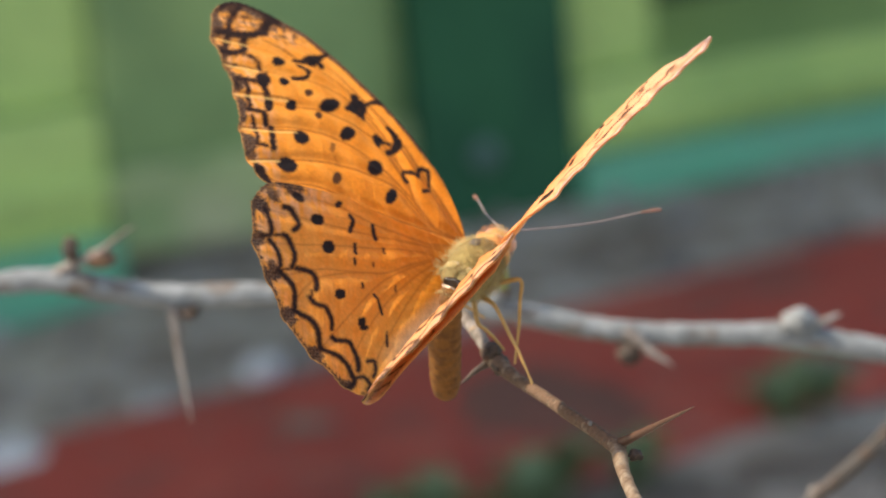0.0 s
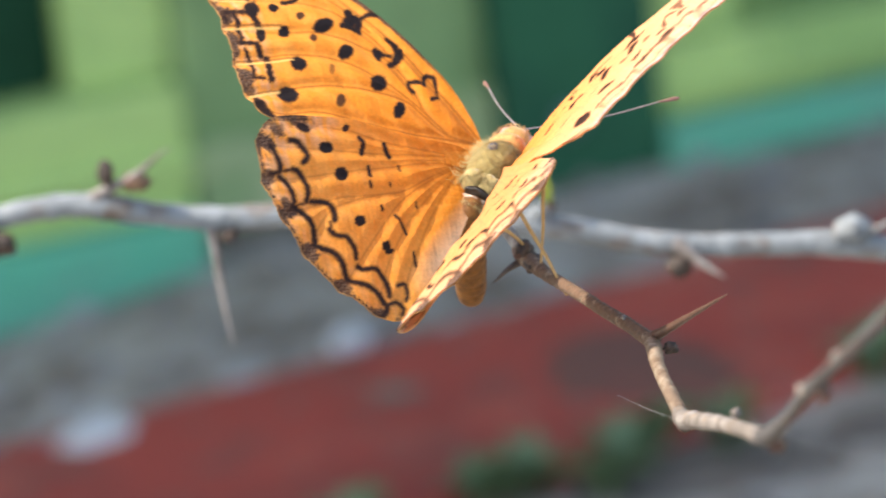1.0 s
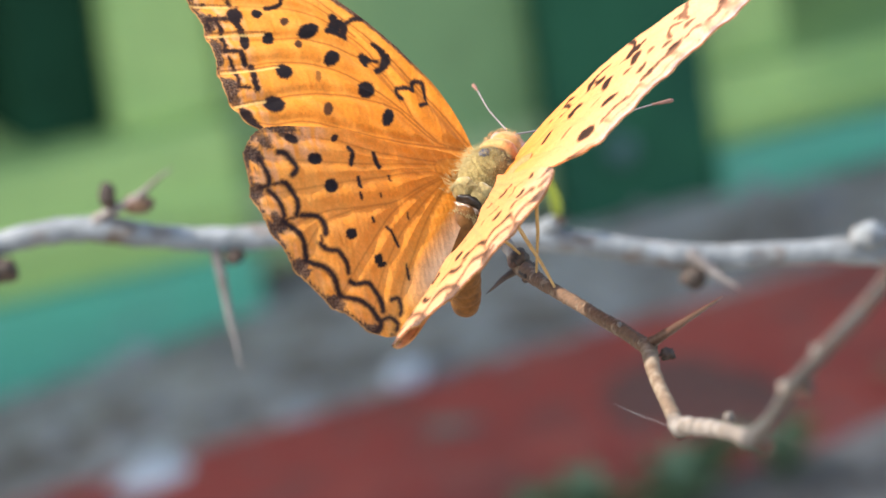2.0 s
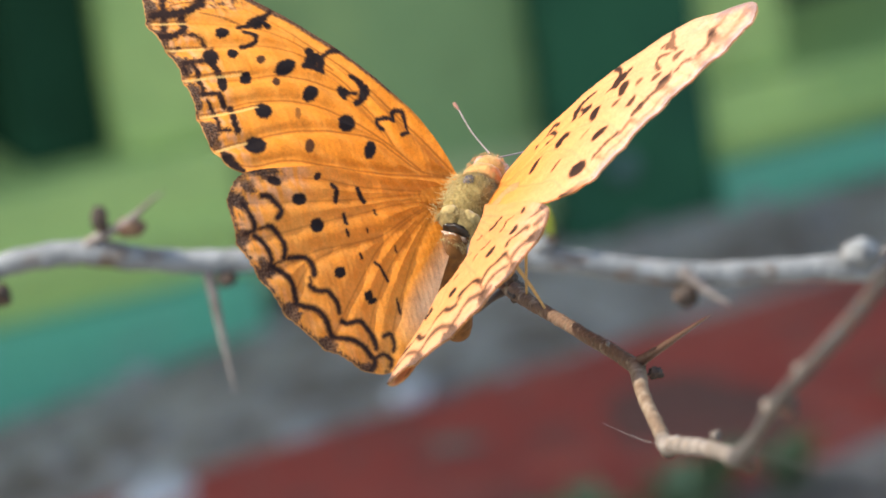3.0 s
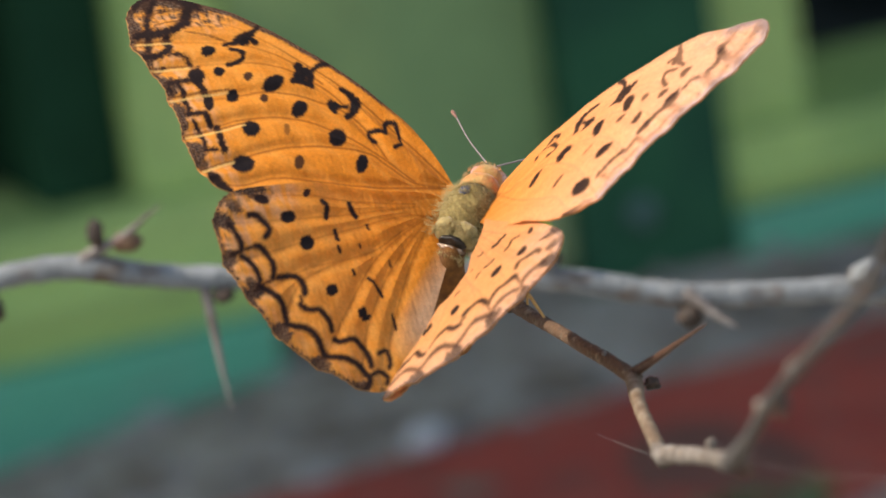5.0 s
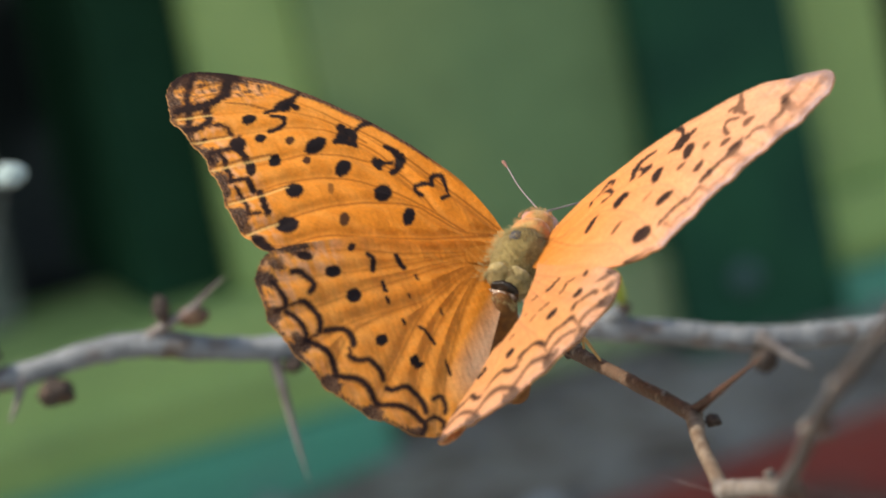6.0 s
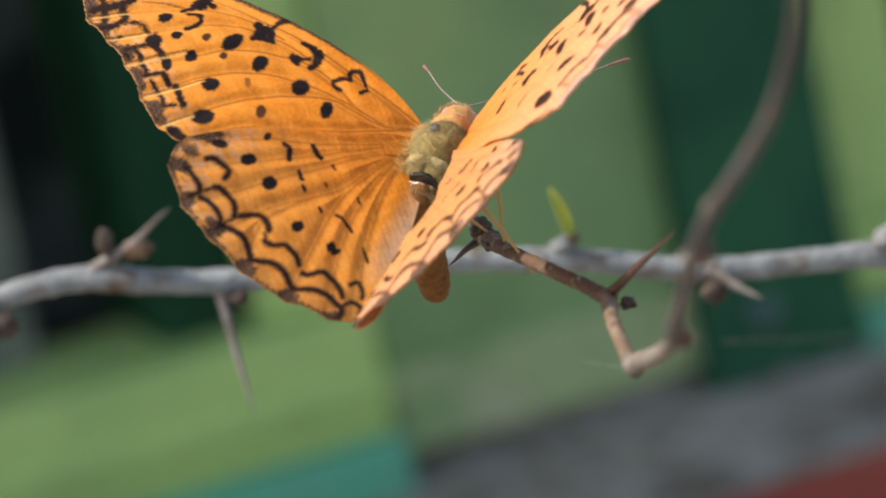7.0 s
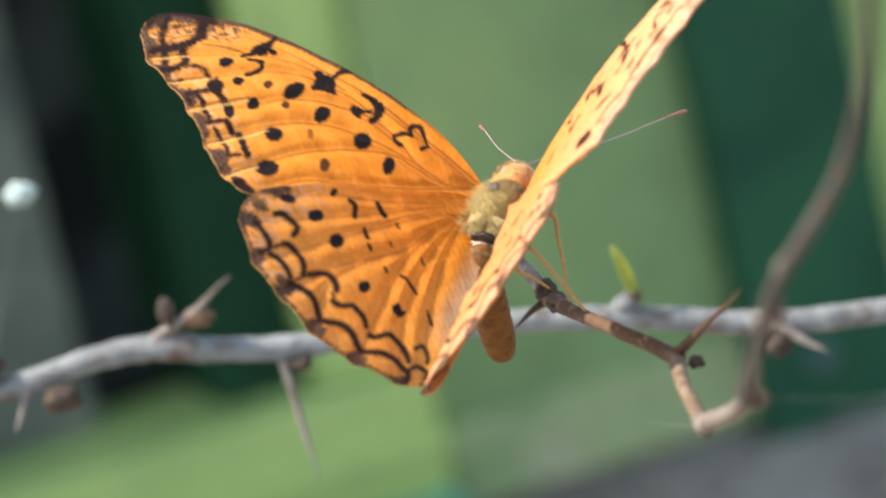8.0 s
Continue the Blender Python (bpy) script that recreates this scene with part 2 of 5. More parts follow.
def curve_through(points, step):
    """A smooth line (Catmull-Rom) through the points, cut every step; points may carry extra columns such as a radius."""
    p = np.array(points, float)
    p = np.vstack([2 * p[0] - p[1], p, 2 * p[-1] - p[-2]])
    out = []
    for i in range(1, len(p) - 2):
        n = max(2, int(np.linalg.norm((p[i + 1] - p[i])[:3]) / step))
        for t in np.arange(n) / n:
            out.append(0.5 * (2 * p[i] + (p[i + 1] - p[i - 1]) * t + (2 * p[i - 1] - 5 * p[i] + 4 * p[i + 1] - p[i + 2]) * t**2
                              + (3 * p[i] - p[i - 1] - 3 * p[i + 1] + p[i + 2]) * t**3))
    out.append(p[-2])
    return np.array(out)


def tube(bm, points, sides=14, step=0.4, rough=0.0, grain=1.2, seed=0.0, lumps=0.0):
    """A round, uneven rod through (x, y, z, radius) in millimetres, closed at both ends."""
    line = curve_through(points, step)
    ahead = np.gradient(line[:, :3], axis=0)
    side = Vector((0.31, 0.22, 0.92))
    rings = []
    for (x, y, z, r), a in zip(line, ahead):
        a = Vector(a).normalized()
        side = (side - a * side.dot(a)).normalized()
        other = a.cross(side)
        ring = []
        for k in range(sides):
            w = 2 * math.pi * k / sides
            d = side * math.cos(w) + other * math.sin(w)
            p = Vector((x, y, z))
            q = (p + d * r) * grain + Vector((seed, seed, seed))
            grow = 1 + rough * noise.noise(q) + 0.5 * rough * noise.noise(q * 2.7) + lumps * noise.noise(p * 0.35 + Vector((seed, 0, 0)))
            ring.append(bm.verts.new((p + d * r * grow) * MM))
        rings.append(ring)
    for a, b in zip(rings, rings[1:]):
        for k in range(sides):
            bm.faces.new((a[k], a[(k + 1) % sides], b[(k + 1) % sides], b[k]))
    bm.faces.new(list(reversed(rings[0])))
    bm.faces.new(rings[-1])
    return bm


def blob(bm, centre, size, turn=None, rings=24, sides=32, rough=0.0, grain=1.0, seed=0.0, unit=MM, shape=None):
    """A rounded, uneven body: half sizes along its own axes, in millimetres; its poles lie on y."""
    turn = turn or Matrix.Identity(3)
    layers = []
    for i in range(rings + 1):
        v = math.pi * i / rings
        ring = []
        for k in range(sides):
            w = 2 * math.pi * k / sides
            d = Vector((math.sin(v) * math.cos(w), math.cos(v), math.sin(v) * math.sin(w)))
            grow = 1 + rough * noise.noise(d * grain * 2 + Vector((seed, seed, 0))) + 0.4 * rough * noise.noise(d * grain * 6 + Vector((0, seed, seed)))
            scale = shape(d.y) if shape else 1.0
            q = Vector((d.x * size[0] * scale, d.y * size[1], d.z * size[2] * scale)) * grow
            ring.append(q)
        layers.append(ring)
    made = []
    for i, ring in enumerate(layers):
        if i in (0, rings):
            made.append([bm.verts.new((Vector(centre) + turn @ ring[0]) * unit)])
        else:
            made.append([bm.verts.new((Vector(centre) + turn @ q) * unit) for q in ring])
    for a, b in zip(made, made[1:]):
        for k in range(sides):
            n = (k + 1) % sides
            face = [a[k % len(a)], a[n % len(a)], b[n % len(b)], b[k % len(b)]]
            face = [v for j, v in enumerate(face) if v not in face[:j]]
            bm.faces.new(face)
    return bm


def box(bm, low, high, bevel=0.0, turn=None):
    """A box in metres with rounded edges."""
    made = bmesh.ops.create_cube(bm, size=1.0)["verts"]
    low, high = Vector(low), Vector(high)
    for v in made:
        v.co = Vector([low[i] + (v.co[i] + 0.5) * (high[i] - low[i]) for i in range(3)])
    if bevel:
        edges = list({e for v in made for e in v.link_edges})
        bmesh.ops.bevel(bm, geom=edges, offset=bevel, segments=2, affect="EDGES", profile=0.6)
    return bm


def thing(name, label, category, place=None, group=""):
    ob = tagged(new(name), label, category, group)
    ob.empty_display_size = 0.01
    if place is not None:
        ob.matrix_basis = place
    return ob


# ---- ground ----
def height(x, y):
    h = 0.012 * noise.noise(Vector((x * 3, y * 3, 0))) + 0.005 * noise.noise(Vector((x * 11, y * 11, 3)))
    dip = max(0.0, min(1.0, (-0.12 - x) / 0.2)) * max(0.0, min(1.0, (y - 2.3) / 0.4))
    return (h - 0.03 * dip) * (1 if math.hypot(x, y - 2) < 4 else 0)


def ground_sheet():
    xs = np.concatenate([[-3000, -400, -60, -12, -4], np.linspace(-1.6, 1.8, 86), [4, 12, 60, 400, 3000]])
    ys = np.concatenate([[-3000, -400, -60, -12, -3], np.linspace(-0.8, 3.6, 100), [6, 14, 60, 400, 3000]])
    verts = [(x, y, height(x, y)) for y in ys for x in xs]
    n = len(xs)
    faces = [(j * n + i, j * n + i + 1, (j + 1) * n + i + 1, (j + 1) * n + i) for j in range(len(ys) - 1) for i in range(n - 1)]
    return tagged(arrays("ground", verts, faces, SOIL), "grey stony soil ground in front of the building", "ground", kind="structure")


ground_sheet()

# ---- painted building ----
WALL = Matrix.Translation((2.81 * -math.sin(radians(20)), 2.81 * math.cos(radians(20)), 0)) @ pose(0, 0, 0, 0, 0, 20)


def wall_piece(name, low, high, mat, label="", parent=None, bevel=0.004, category="", kind="structure"):
    bm = box(bmesh.new(), low, high, bevel)
    ob = part(name, bm, mat, parent, label, smooth=False)
    if parent is None:
        ob.matrix_basis = WALL
        tagged(ob, label, category or "wall", kind=kind)
    return ob


wall_piece("wall_low_left", (-2.2, 0.0, 0.037), (0.907, 0.16, 0.125), PAINT_LIGHT, "light green painted low wall with a rounded ledge")
wall_piece("trim_left", (-2.2, -0.012, 0.066), (0.907, -0.0005, 0.078), PAINT_LIGHT, "light green painted moulding on the low wall", category="trim", bevel=0.003)
wall_piece("plinth_left", (-2.2, -0.02, -0.10), (0.907, 0.16, 0.0365), PAINT_TEAL, "teal painted plinth at the foot of the low wall", category="plinth")
wall_piece("column_bright", (0.838, 0.03, 0.1255), (0.9125, 0.22, 2.6), PAINT_LIGHT, "light green painted column")
wall_piece("panel_green", (0.913, 0.02, 0.015), (1.139, 0.2, 2.6), PAINT_MID, "mid green painted wall panel, slightly faded")
wall_piece("panel_foot", (0.913, 0.012, 0.015), (1.139, 0.0195, 0.075), PAINT_PALE, "paler yellow-green band along the foot of the green panel", category="trim", bevel=0.002)
wall_piece("plinth_panel", (0.9075, 0.03, -0.1), (1.139, 0.2, 0.0145), SOIL, "dusty base under the green panel", category="plinth")
wall_piece("post_dark", (1.1395, -0.01, -0.1), (1.257, 0.2, 2.6), PAINT_DARK, "dark green painted square post")
wall_piece("frame_right", (1.2575, 0.02, 0.0825), (1.335, 0.2, 2.6), PAINT_LIGHT, "light green painted upright beside the dark opening")
wall_piece("wall_low_right", (1.2575, 0.0, 0.031), (4.2, 0.2, 0.082), PAINT_LIGHT, "light green painted low wall with a rounded ledge")
wall_piece("trim_right", (1.2575, -0.012, 0.046), (4.2, -0.0005, 0.058), PAINT_LIGHT, "light green painted moulding on the low wall", category="trim", bevel=0.003)
wall_piece("plinth_right", (1.2575, -0.02, -0.1), (4.2, 0.2, 0.0305), PAINT_TEAL, "teal painted plinth at the foot of the low wall", category="plinth")
wall_piece("wall_back", (-2.2, 0.9, -0.1), (4.2, 1.0, 2.6), INSIDE_SHADE, "wall inside the shelter, its shade put into a dark colour")
# floor added behind the ledges, dark so the openings look shaded
wall_piece("floor_inside", (-2.2, 0.225, -0.1), (4.2, 0.8995, 0.02), INSIDE_SHADE, "added floor inside the shelter, coloured dark as shade", category="floor")
# unseen roof, its overhang added to block the sun from kerb and soil
wall_piece("roof", (-2.4, -0.4, 2.601), (4.4, 1.2, 2.68), GREY_BOARD, "flat shelter roof, unseen, added to keep the ground in shade", category="roof")
wall_piece("post_left", (0.775, 0.05, 0.1255), (0.8375, 0.22, 2.6), PAINT_DARK_SHADED, "dark green painted square post")
wall_piece("board_left", (0.52, 0.10, 0.1255), (0.70, 0.16, 2.6), GREY_BOARD, "grey weathered board in the dark opening", category="board")


def kerb():
    bm = bmesh.new()
    back = [(x, 2.655 + 0.52 * x) for x in np.linspace(-0.7, 1.6, 24)]
    front = [(x, 2.335 + 0.55 * x) for x in np.linspace(-0.7, 1.6, 24)]
    rows = []
    for (xb, yb), (xf, yf) in zip(back, front):
        wob = 0.008 * noise.noise(Vector((xb * 8, 1, 5)))
        rows.append([bm.verts.new(p) for p in ((xf, yf + wob, -0.05), (xf, yf + wob, 0.008), (xf, yf + 0.012 + wob, 0.02), (xb, yb - 0.012 - wob, 0.02), (xb, yb - wob, 0.008), (xb, yb - wob, -0.05))])
    for a, b in zip(rows, rows[1:]):
        for k in range(5):
            bm.faces.new((a[k], b[k], b[k + 1], a[k + 1]))
    bm.faces.new(rows[0])
    bm.faces.new(list(reversed(rows[-1])))
    bmesh.ops.recalc_face_normals(bm, faces=bm.faces)
    ob = part("kerb", bm, PAINT_RED, None, smooth=False)
    return tagged(ob, "worn red oxide painted concrete kerb edging", "kerb", kind="structure")


kerb()


def stone(name, x, y, size, mat, seed, label, z=0.0):
    bm = blob(bmesh.new(), (0, 0, 0), size, rings=14, sides=20, rough=0.35, grain=0.8, seed=seed, unit=1.0)
    ob = part(name, bm, mat)
    ob.matrix_basis = pose(x, y, height(x, y) + size[2] * 0.55 + z, 0, 0, seed * 57)
    return tagged(ob, label, "stone")


stone("stone", -0.172, 2.535, (0.05, 0.032, 0.015), STONE, 1.3, "large white rounded stone on the soil")
stone("stone", -0.082, 2.622, (0.016, 0.013, 0.011), PEBBLE, 2.1, "grey round stone beside the red kerb")
stone("stone", -0.012, 2.705, (0.016, 0.012, 0.010), STONE, 3.7, "small pale stone beside the red kerb")

def gravel():
    rng = np.random.default_rng(5)
    g = (1 + 5**0.5) / 2
    base = np.array([(-1, g, 0), (1, g, 0), (-1, -g, 0), (1, -g, 0), (0, -1, g), (0, 1, g), (0, -1, -g), (0, 1, -g), (g, 0, -1), (g, 0, 1), (-g, 0, -1), (-g, 0, 1)]) / 1.9
    tri = [(0, 11, 5), (0, 5, 1), (0, 1, 7), (0, 7, 10), (0, 10, 11), (1, 5, 9), (5, 11, 4), (11, 10, 2), (10, 7, 6), (7, 1, 8), (3, 9, 4), (3, 4, 2), (3, 2, 6), (3, 6, 8), (3, 8, 9), (4, 9, 5), (2, 4, 11), (6, 2, 10), (8, 6, 7), (9, 8, 1)]
    verts, faces = [], []
    while len(verts) < 12 * 1100:
        x, y = rng.uniform(-0.9, 1.0), rng.uniform(2.0, 3.15)
        if 2.32 + 0.55 * x < y < 2.67 + 0.52 * x:
            continue
        size = rng.uniform(0.002, 0.006) * (2.2 if rng.random() < 0.06 else 1)
        p = base * rng.uniform(0.7, 1.3, (12, 3)) * size * (1.3, 1.0, 0.7) + (x, y, height(x, y) + size * 0.3)
        n = len(verts)
        verts += p.tolist()
        faces += [(a + n, b + n, c + n) for a, b, c in tri]
    return tagged(arrays("gravel", verts, faces, GRAVEL), "loose grey and brown gravel on the soil", "gravel", kind="stuff")


gravel()


def weed():
    plant = thing("weed", "small green leafy weed on the soil beside the red kerb", "weed", group="weeds by the kerb")
    mesh = None
    for k in range(11):
        w, lift, far = k * 2.4, 25 + 11 * (k % 4), 0.016 + 0.004 * (k % 3)
        if mesh is None:
            bm = bmesh.new()
            rows = []
            for i in range(8):
                t = i / 7
                wide = 0.24 * math.sin(math.pi * min(1, t * 0.93 + 0.06)) ** 0.8
                rows.append([bm.verts.new((t, side * wide, 0.25 * t * (1 - t) * 2 + 0.10 * abs(side) * wide)) for side in (-1, 0, 1)])
            for a, b in zip(rows, rows[1:]):
                for j in range(2):
                    bm.faces.new((a[j], b[j], b[j + 1], a[j + 1]))
            leaf = part("leaf", bm, WEED, plant)
            mesh = leaf.data
        else:
            leaf = new("leaf", mesh)
            leaf.parent = plant
        leaf.matrix_basis = pose(0, 0, 0.002 + 0.001 * k, 0, -lift, math.degrees(w)) @ Matrix.Diagonal((far * 1.7, far * 1.7, far * 1.7, 1))
    return plant


def kerb_top(x, y):
    """Height of what lies under a point: the kerb or the soil."""
    return 0.02 if 2.345 + 0.55 * x < y < 2.645 + 0.52 * x else height(x, y)


first = weed()
first.matrix_basis = pose(0.066, 2.352, height(0.066, 2.352), 0, 0, 20)
for x, y, turn in ((-0.02, 2.31, 130), (0.085, 2.365, 200), (0.05, 2.345, 75), (0.125, 2.35, 310), (0.155, 2.41, 35), (0.14, 2.385, 220), (0.30, 2.485, 140), (0.325, 2.505, 265), (0.20, 2.40, 110)):
    copy_thing(first, pose(x, y, height(x, y), 0, 0, turn))


def soil_patch(x, y, wide, deep, seed, turn, mat, label):
    """A thin uneven crust that lies on the kerb or on the soil in front."""
    bm = bmesh.new()
    rings = []
    for r in np.linspace(0, 1, 7)[1:]:
        ring = []
        for k in range(36):
            w = 2 * math.pi * k / 36
            far = r * (1 + 0.35 * noise.noise(Vector((math.cos(w) * 1.7 + seed, math.sin(w) * 1.7, seed))))
            lift = 0.0025 * (1 - r**3) + 0.0012 * noise.noise(Vector((math.cos(w) * 4 * r, math.sin(w) * 4 * r, seed)))
            ring.append(bm.verts.new((wide * far * math.cos(w), deep * far * math.sin(w), max(0.0, lift) if r < 1 else -0.001)))
        rings.append(ring)
    bm.faces.new(rings[0])
    for a, b in zip(rings, rings[1:]):
        for k in range(36):
            bm.faces.new((a[k], b[k], b[(k + 1) % 36], a[(k + 1) % 36]))
    bmesh.ops.recalc_face_normals(bm, faces=bm.faces)
    ob = part("soil_patch", bm, mat)
    ob.matrix_basis = pose(x, y, kerb_top(x, y), 0, 0, turn)
    return tagged(ob, label, "ground", kind="structure")


soil_patch(0.16, 2.54, 0.06, 0.085, 1.0, 20, BROWN_CRUST, "thin dark brown crust over the red kerb")
soil_patch(0.335, 2.575, 0.025, 0.035, 2.0, 40, MOSS_SOIL, "thin grey-brown mossy soil crust on the red kerb")
soil_patch(0.012, 2.545, 0.014, 0.02, 3.0, 70, MOSS_SOIL, "thin grey-brown mossy soil crust on the red kerb")
soil_patch(0.20, 2.385, 0.085, 0.045, 4.0, 25, DARK_SOIL, "darker soil in front of the red kerb")
soil_patch(0.33, 2.44, 0.075, 0.045, 5.0, 30, DARK_SOIL, "darker soil in front of the red kerb")
soil_patch(0.08, 2.30, 0.07, 0.035, 6.0, 10, DARK_SOIL, "darker soil in front of the red kerb")
soil_patch(0.45, 2.52, 0.06, 0.04, 7.0, 35, DARK_SOIL, "darker soil in front of the red kerb")


# a round disc, slightly paler than the post behind it
def cap():
    bm = bmesh.new()
    bmesh.ops.create_cone(bm, cap_ends=True, segments=32, radius1=0.011, radius2=0.009, depth=0.005)
    ob = part("metal_cap", bm, DISC_GREY)
    ob.matrix_basis = WALL @ pose(1.185, -0.0125, 0.047, 90, 0, 0)
    return tagged(ob, "round dull grey-green disc on the dark green post", "cap")


cap()


# ---- thorny branch behind the butterfly ----
def thorn(parent, base, tip, radius, mat=THORN, name="thorn", label="", bend=0.04, seed=0.0):
    a, b = Vector(base), Vector(tip)
    mid = a.lerp(b, 0.5) + Vector((0, 0, -1)) * (b - a).length * bend
    inner = a - (b - a).normalized() * radius * 0.6
    bm = tube(bmesh.new(), [(*inner, radius * 1.25), (*a.lerp(b, 0.08), radius), (*mid, radius * 0.62), (*a.lerp(b, 0.85), radius * 0.27), (*b, radius * 0.06)],
              sides=12, step=0.3, rough=0.10, seed=seed)
    return part(name, bm, mat, parent, label)


def knob(parent, place, size, mat, name="knot", label="", seed=0.0, rough=0.4):
    bm = blob(bmesh.new(), place, size, rings=14, sides=18, rough=rough, seed=seed)
    return part(name, bm, mat, parent, label)


def back_branch():
    branch = thing("thorny_branch", "pale grey thorny branch crossing behind the butterfly", "branch")
    line = [(-120, 176, 811.6, 1.5), (-70, 174, 811.2, 1.45), (-49, 172, 811.2, 1.4), (-38, 172, 812.3, 1.4), (-31, 172, 812.0, 1.6), (-24, 172, 810.1, 1.35), (-16, 172, 808.7, 1.45),
            (-6, 172, 808.1, 1.35), (8, 172, 806.1, 1.35), (22, 172, 803.3, 1.4), (36, 172, 799.4, 1.45), (48, 172, 798.0, 1.35), (57, 172, 797.0, 1.6), (68, 172, 794.0, 1.45), (95, 170, 787, 1.5), (140, 166, 777, 1.6), (200, 160, 745, 1.8), (250, 155, 640, 2.2), (270, 150, 350, 3.0), (275, 150, -30, 3.6)]
    part("stem", tube(bmesh.new(), line, sides=20, step=0.8, rough=0.10, grain=0.9, seed=4.0, lumps=0.12), GREY_BARK, branch)
    thorn(branch, (-30.5, 171.5, 813.2), (-21.0, 169, 818.8), 0.7, GREY_THORN, label="grey thorn pointing up", seed=1.0)
    knob(branch, (-29.0, 171, 816.0), (0.9, 1.2, 1.7), DARK_KNOT, seed=2.0)
    knob(branch, (-25.6, 170.6, 814.6), (1.7, 1.2, 1.1), BROWN_BUD, "bud", "brown and yellow bud", 3.0)
    thorn(branch, (-17.6, 171, 807.6), (-16.5, 168, 793.8), 0.62, GREY_THORN, label="long grey thorn pointing down", seed=5.0)
    knob(branch, (-15.6, 170.6, 806.9), (1.2, 1.0, 0.9), DARK_KNOT, seed=6.0)
    thorn(branch, (-46, 171, 811), (-48.2, 168, 806.9), 0.6, GREY_THORN, label="short grey thorn pointing down", seed=7.0)
    knob(branch, (-42.6, 170, 809.2), (2.1, 1.6, 1.5), DARK_KNOT, "bud", "dull dark brown bud", 8.0)
    knob(branch, (-51, 171, 814), (2.6, 1.6, 1.8), DARK_KNOT, seed=8.6)
    thorn(branch, (37, 171, 799.5), (42.0, 168, 795.6), 0.8, GREY_THORN, label="short grey thorn pointing down", seed=9.0)
    knob(branch, (36.8, 170.4, 797.0), (1.4, 1.2, 1.4), DARK_KNOT, seed=10.0)
    thorn(branch, (57.5, 171, 798.2), (62.6, 169, 800.2), 0.8, GREY_BARK, label="short grey thorn pointing up", seed=11.0)
    knob(branch, (57.6, 171.2, 799.0), (2.2, 2.0, 1.6), GREY_BARK, seed=12.0)
    knob(branch, (21.2, 171.6, 805.4), (1.4, 1.2, 1.0), GREY_BARK, seed=13.0)
    knob(branch, (22.3, 171, 806.0), (0.7, 0.7, 0.6), DARK_KNOT, seed=14.0)
    # a young folded leaf standing up from a bud
    bm = bmesh.new()
    rows = []
    for i in range(13):
        t = i / 12
        w = 0.62 * math.sin(math.pi * min(1, 0.12 + 0.88 * t)) ** 0.7 * (1 - 0.25 * t) + 0.03
        z = 806.2 + 5.6 * t
        x = 22.1 - 1.2 * t + 0.3 * math.sin(3 * t)
        rows.append([bm.verts.new(Vector((x + k * w, 171 - 0.9 * abs(k) * w + 0.5 * t, z + 0.25 * abs(k))) * MM) for k in (-1, -0.5, 0, 0.5, 1)])
    for a, b in zip(rows, rows[1:]):
        for k in range(4):
            bm.faces.new((a[k], a[k + 1], b[k + 1], b[k]))
    leaf = part("leaf", bm, LEAF, branch, "small yellow-green folded young leaf")
    thick = leaf.modifiers.new("thickness", "SOLIDIFY")
    thick.thickness = 0.00015
    return branch


back_branch()


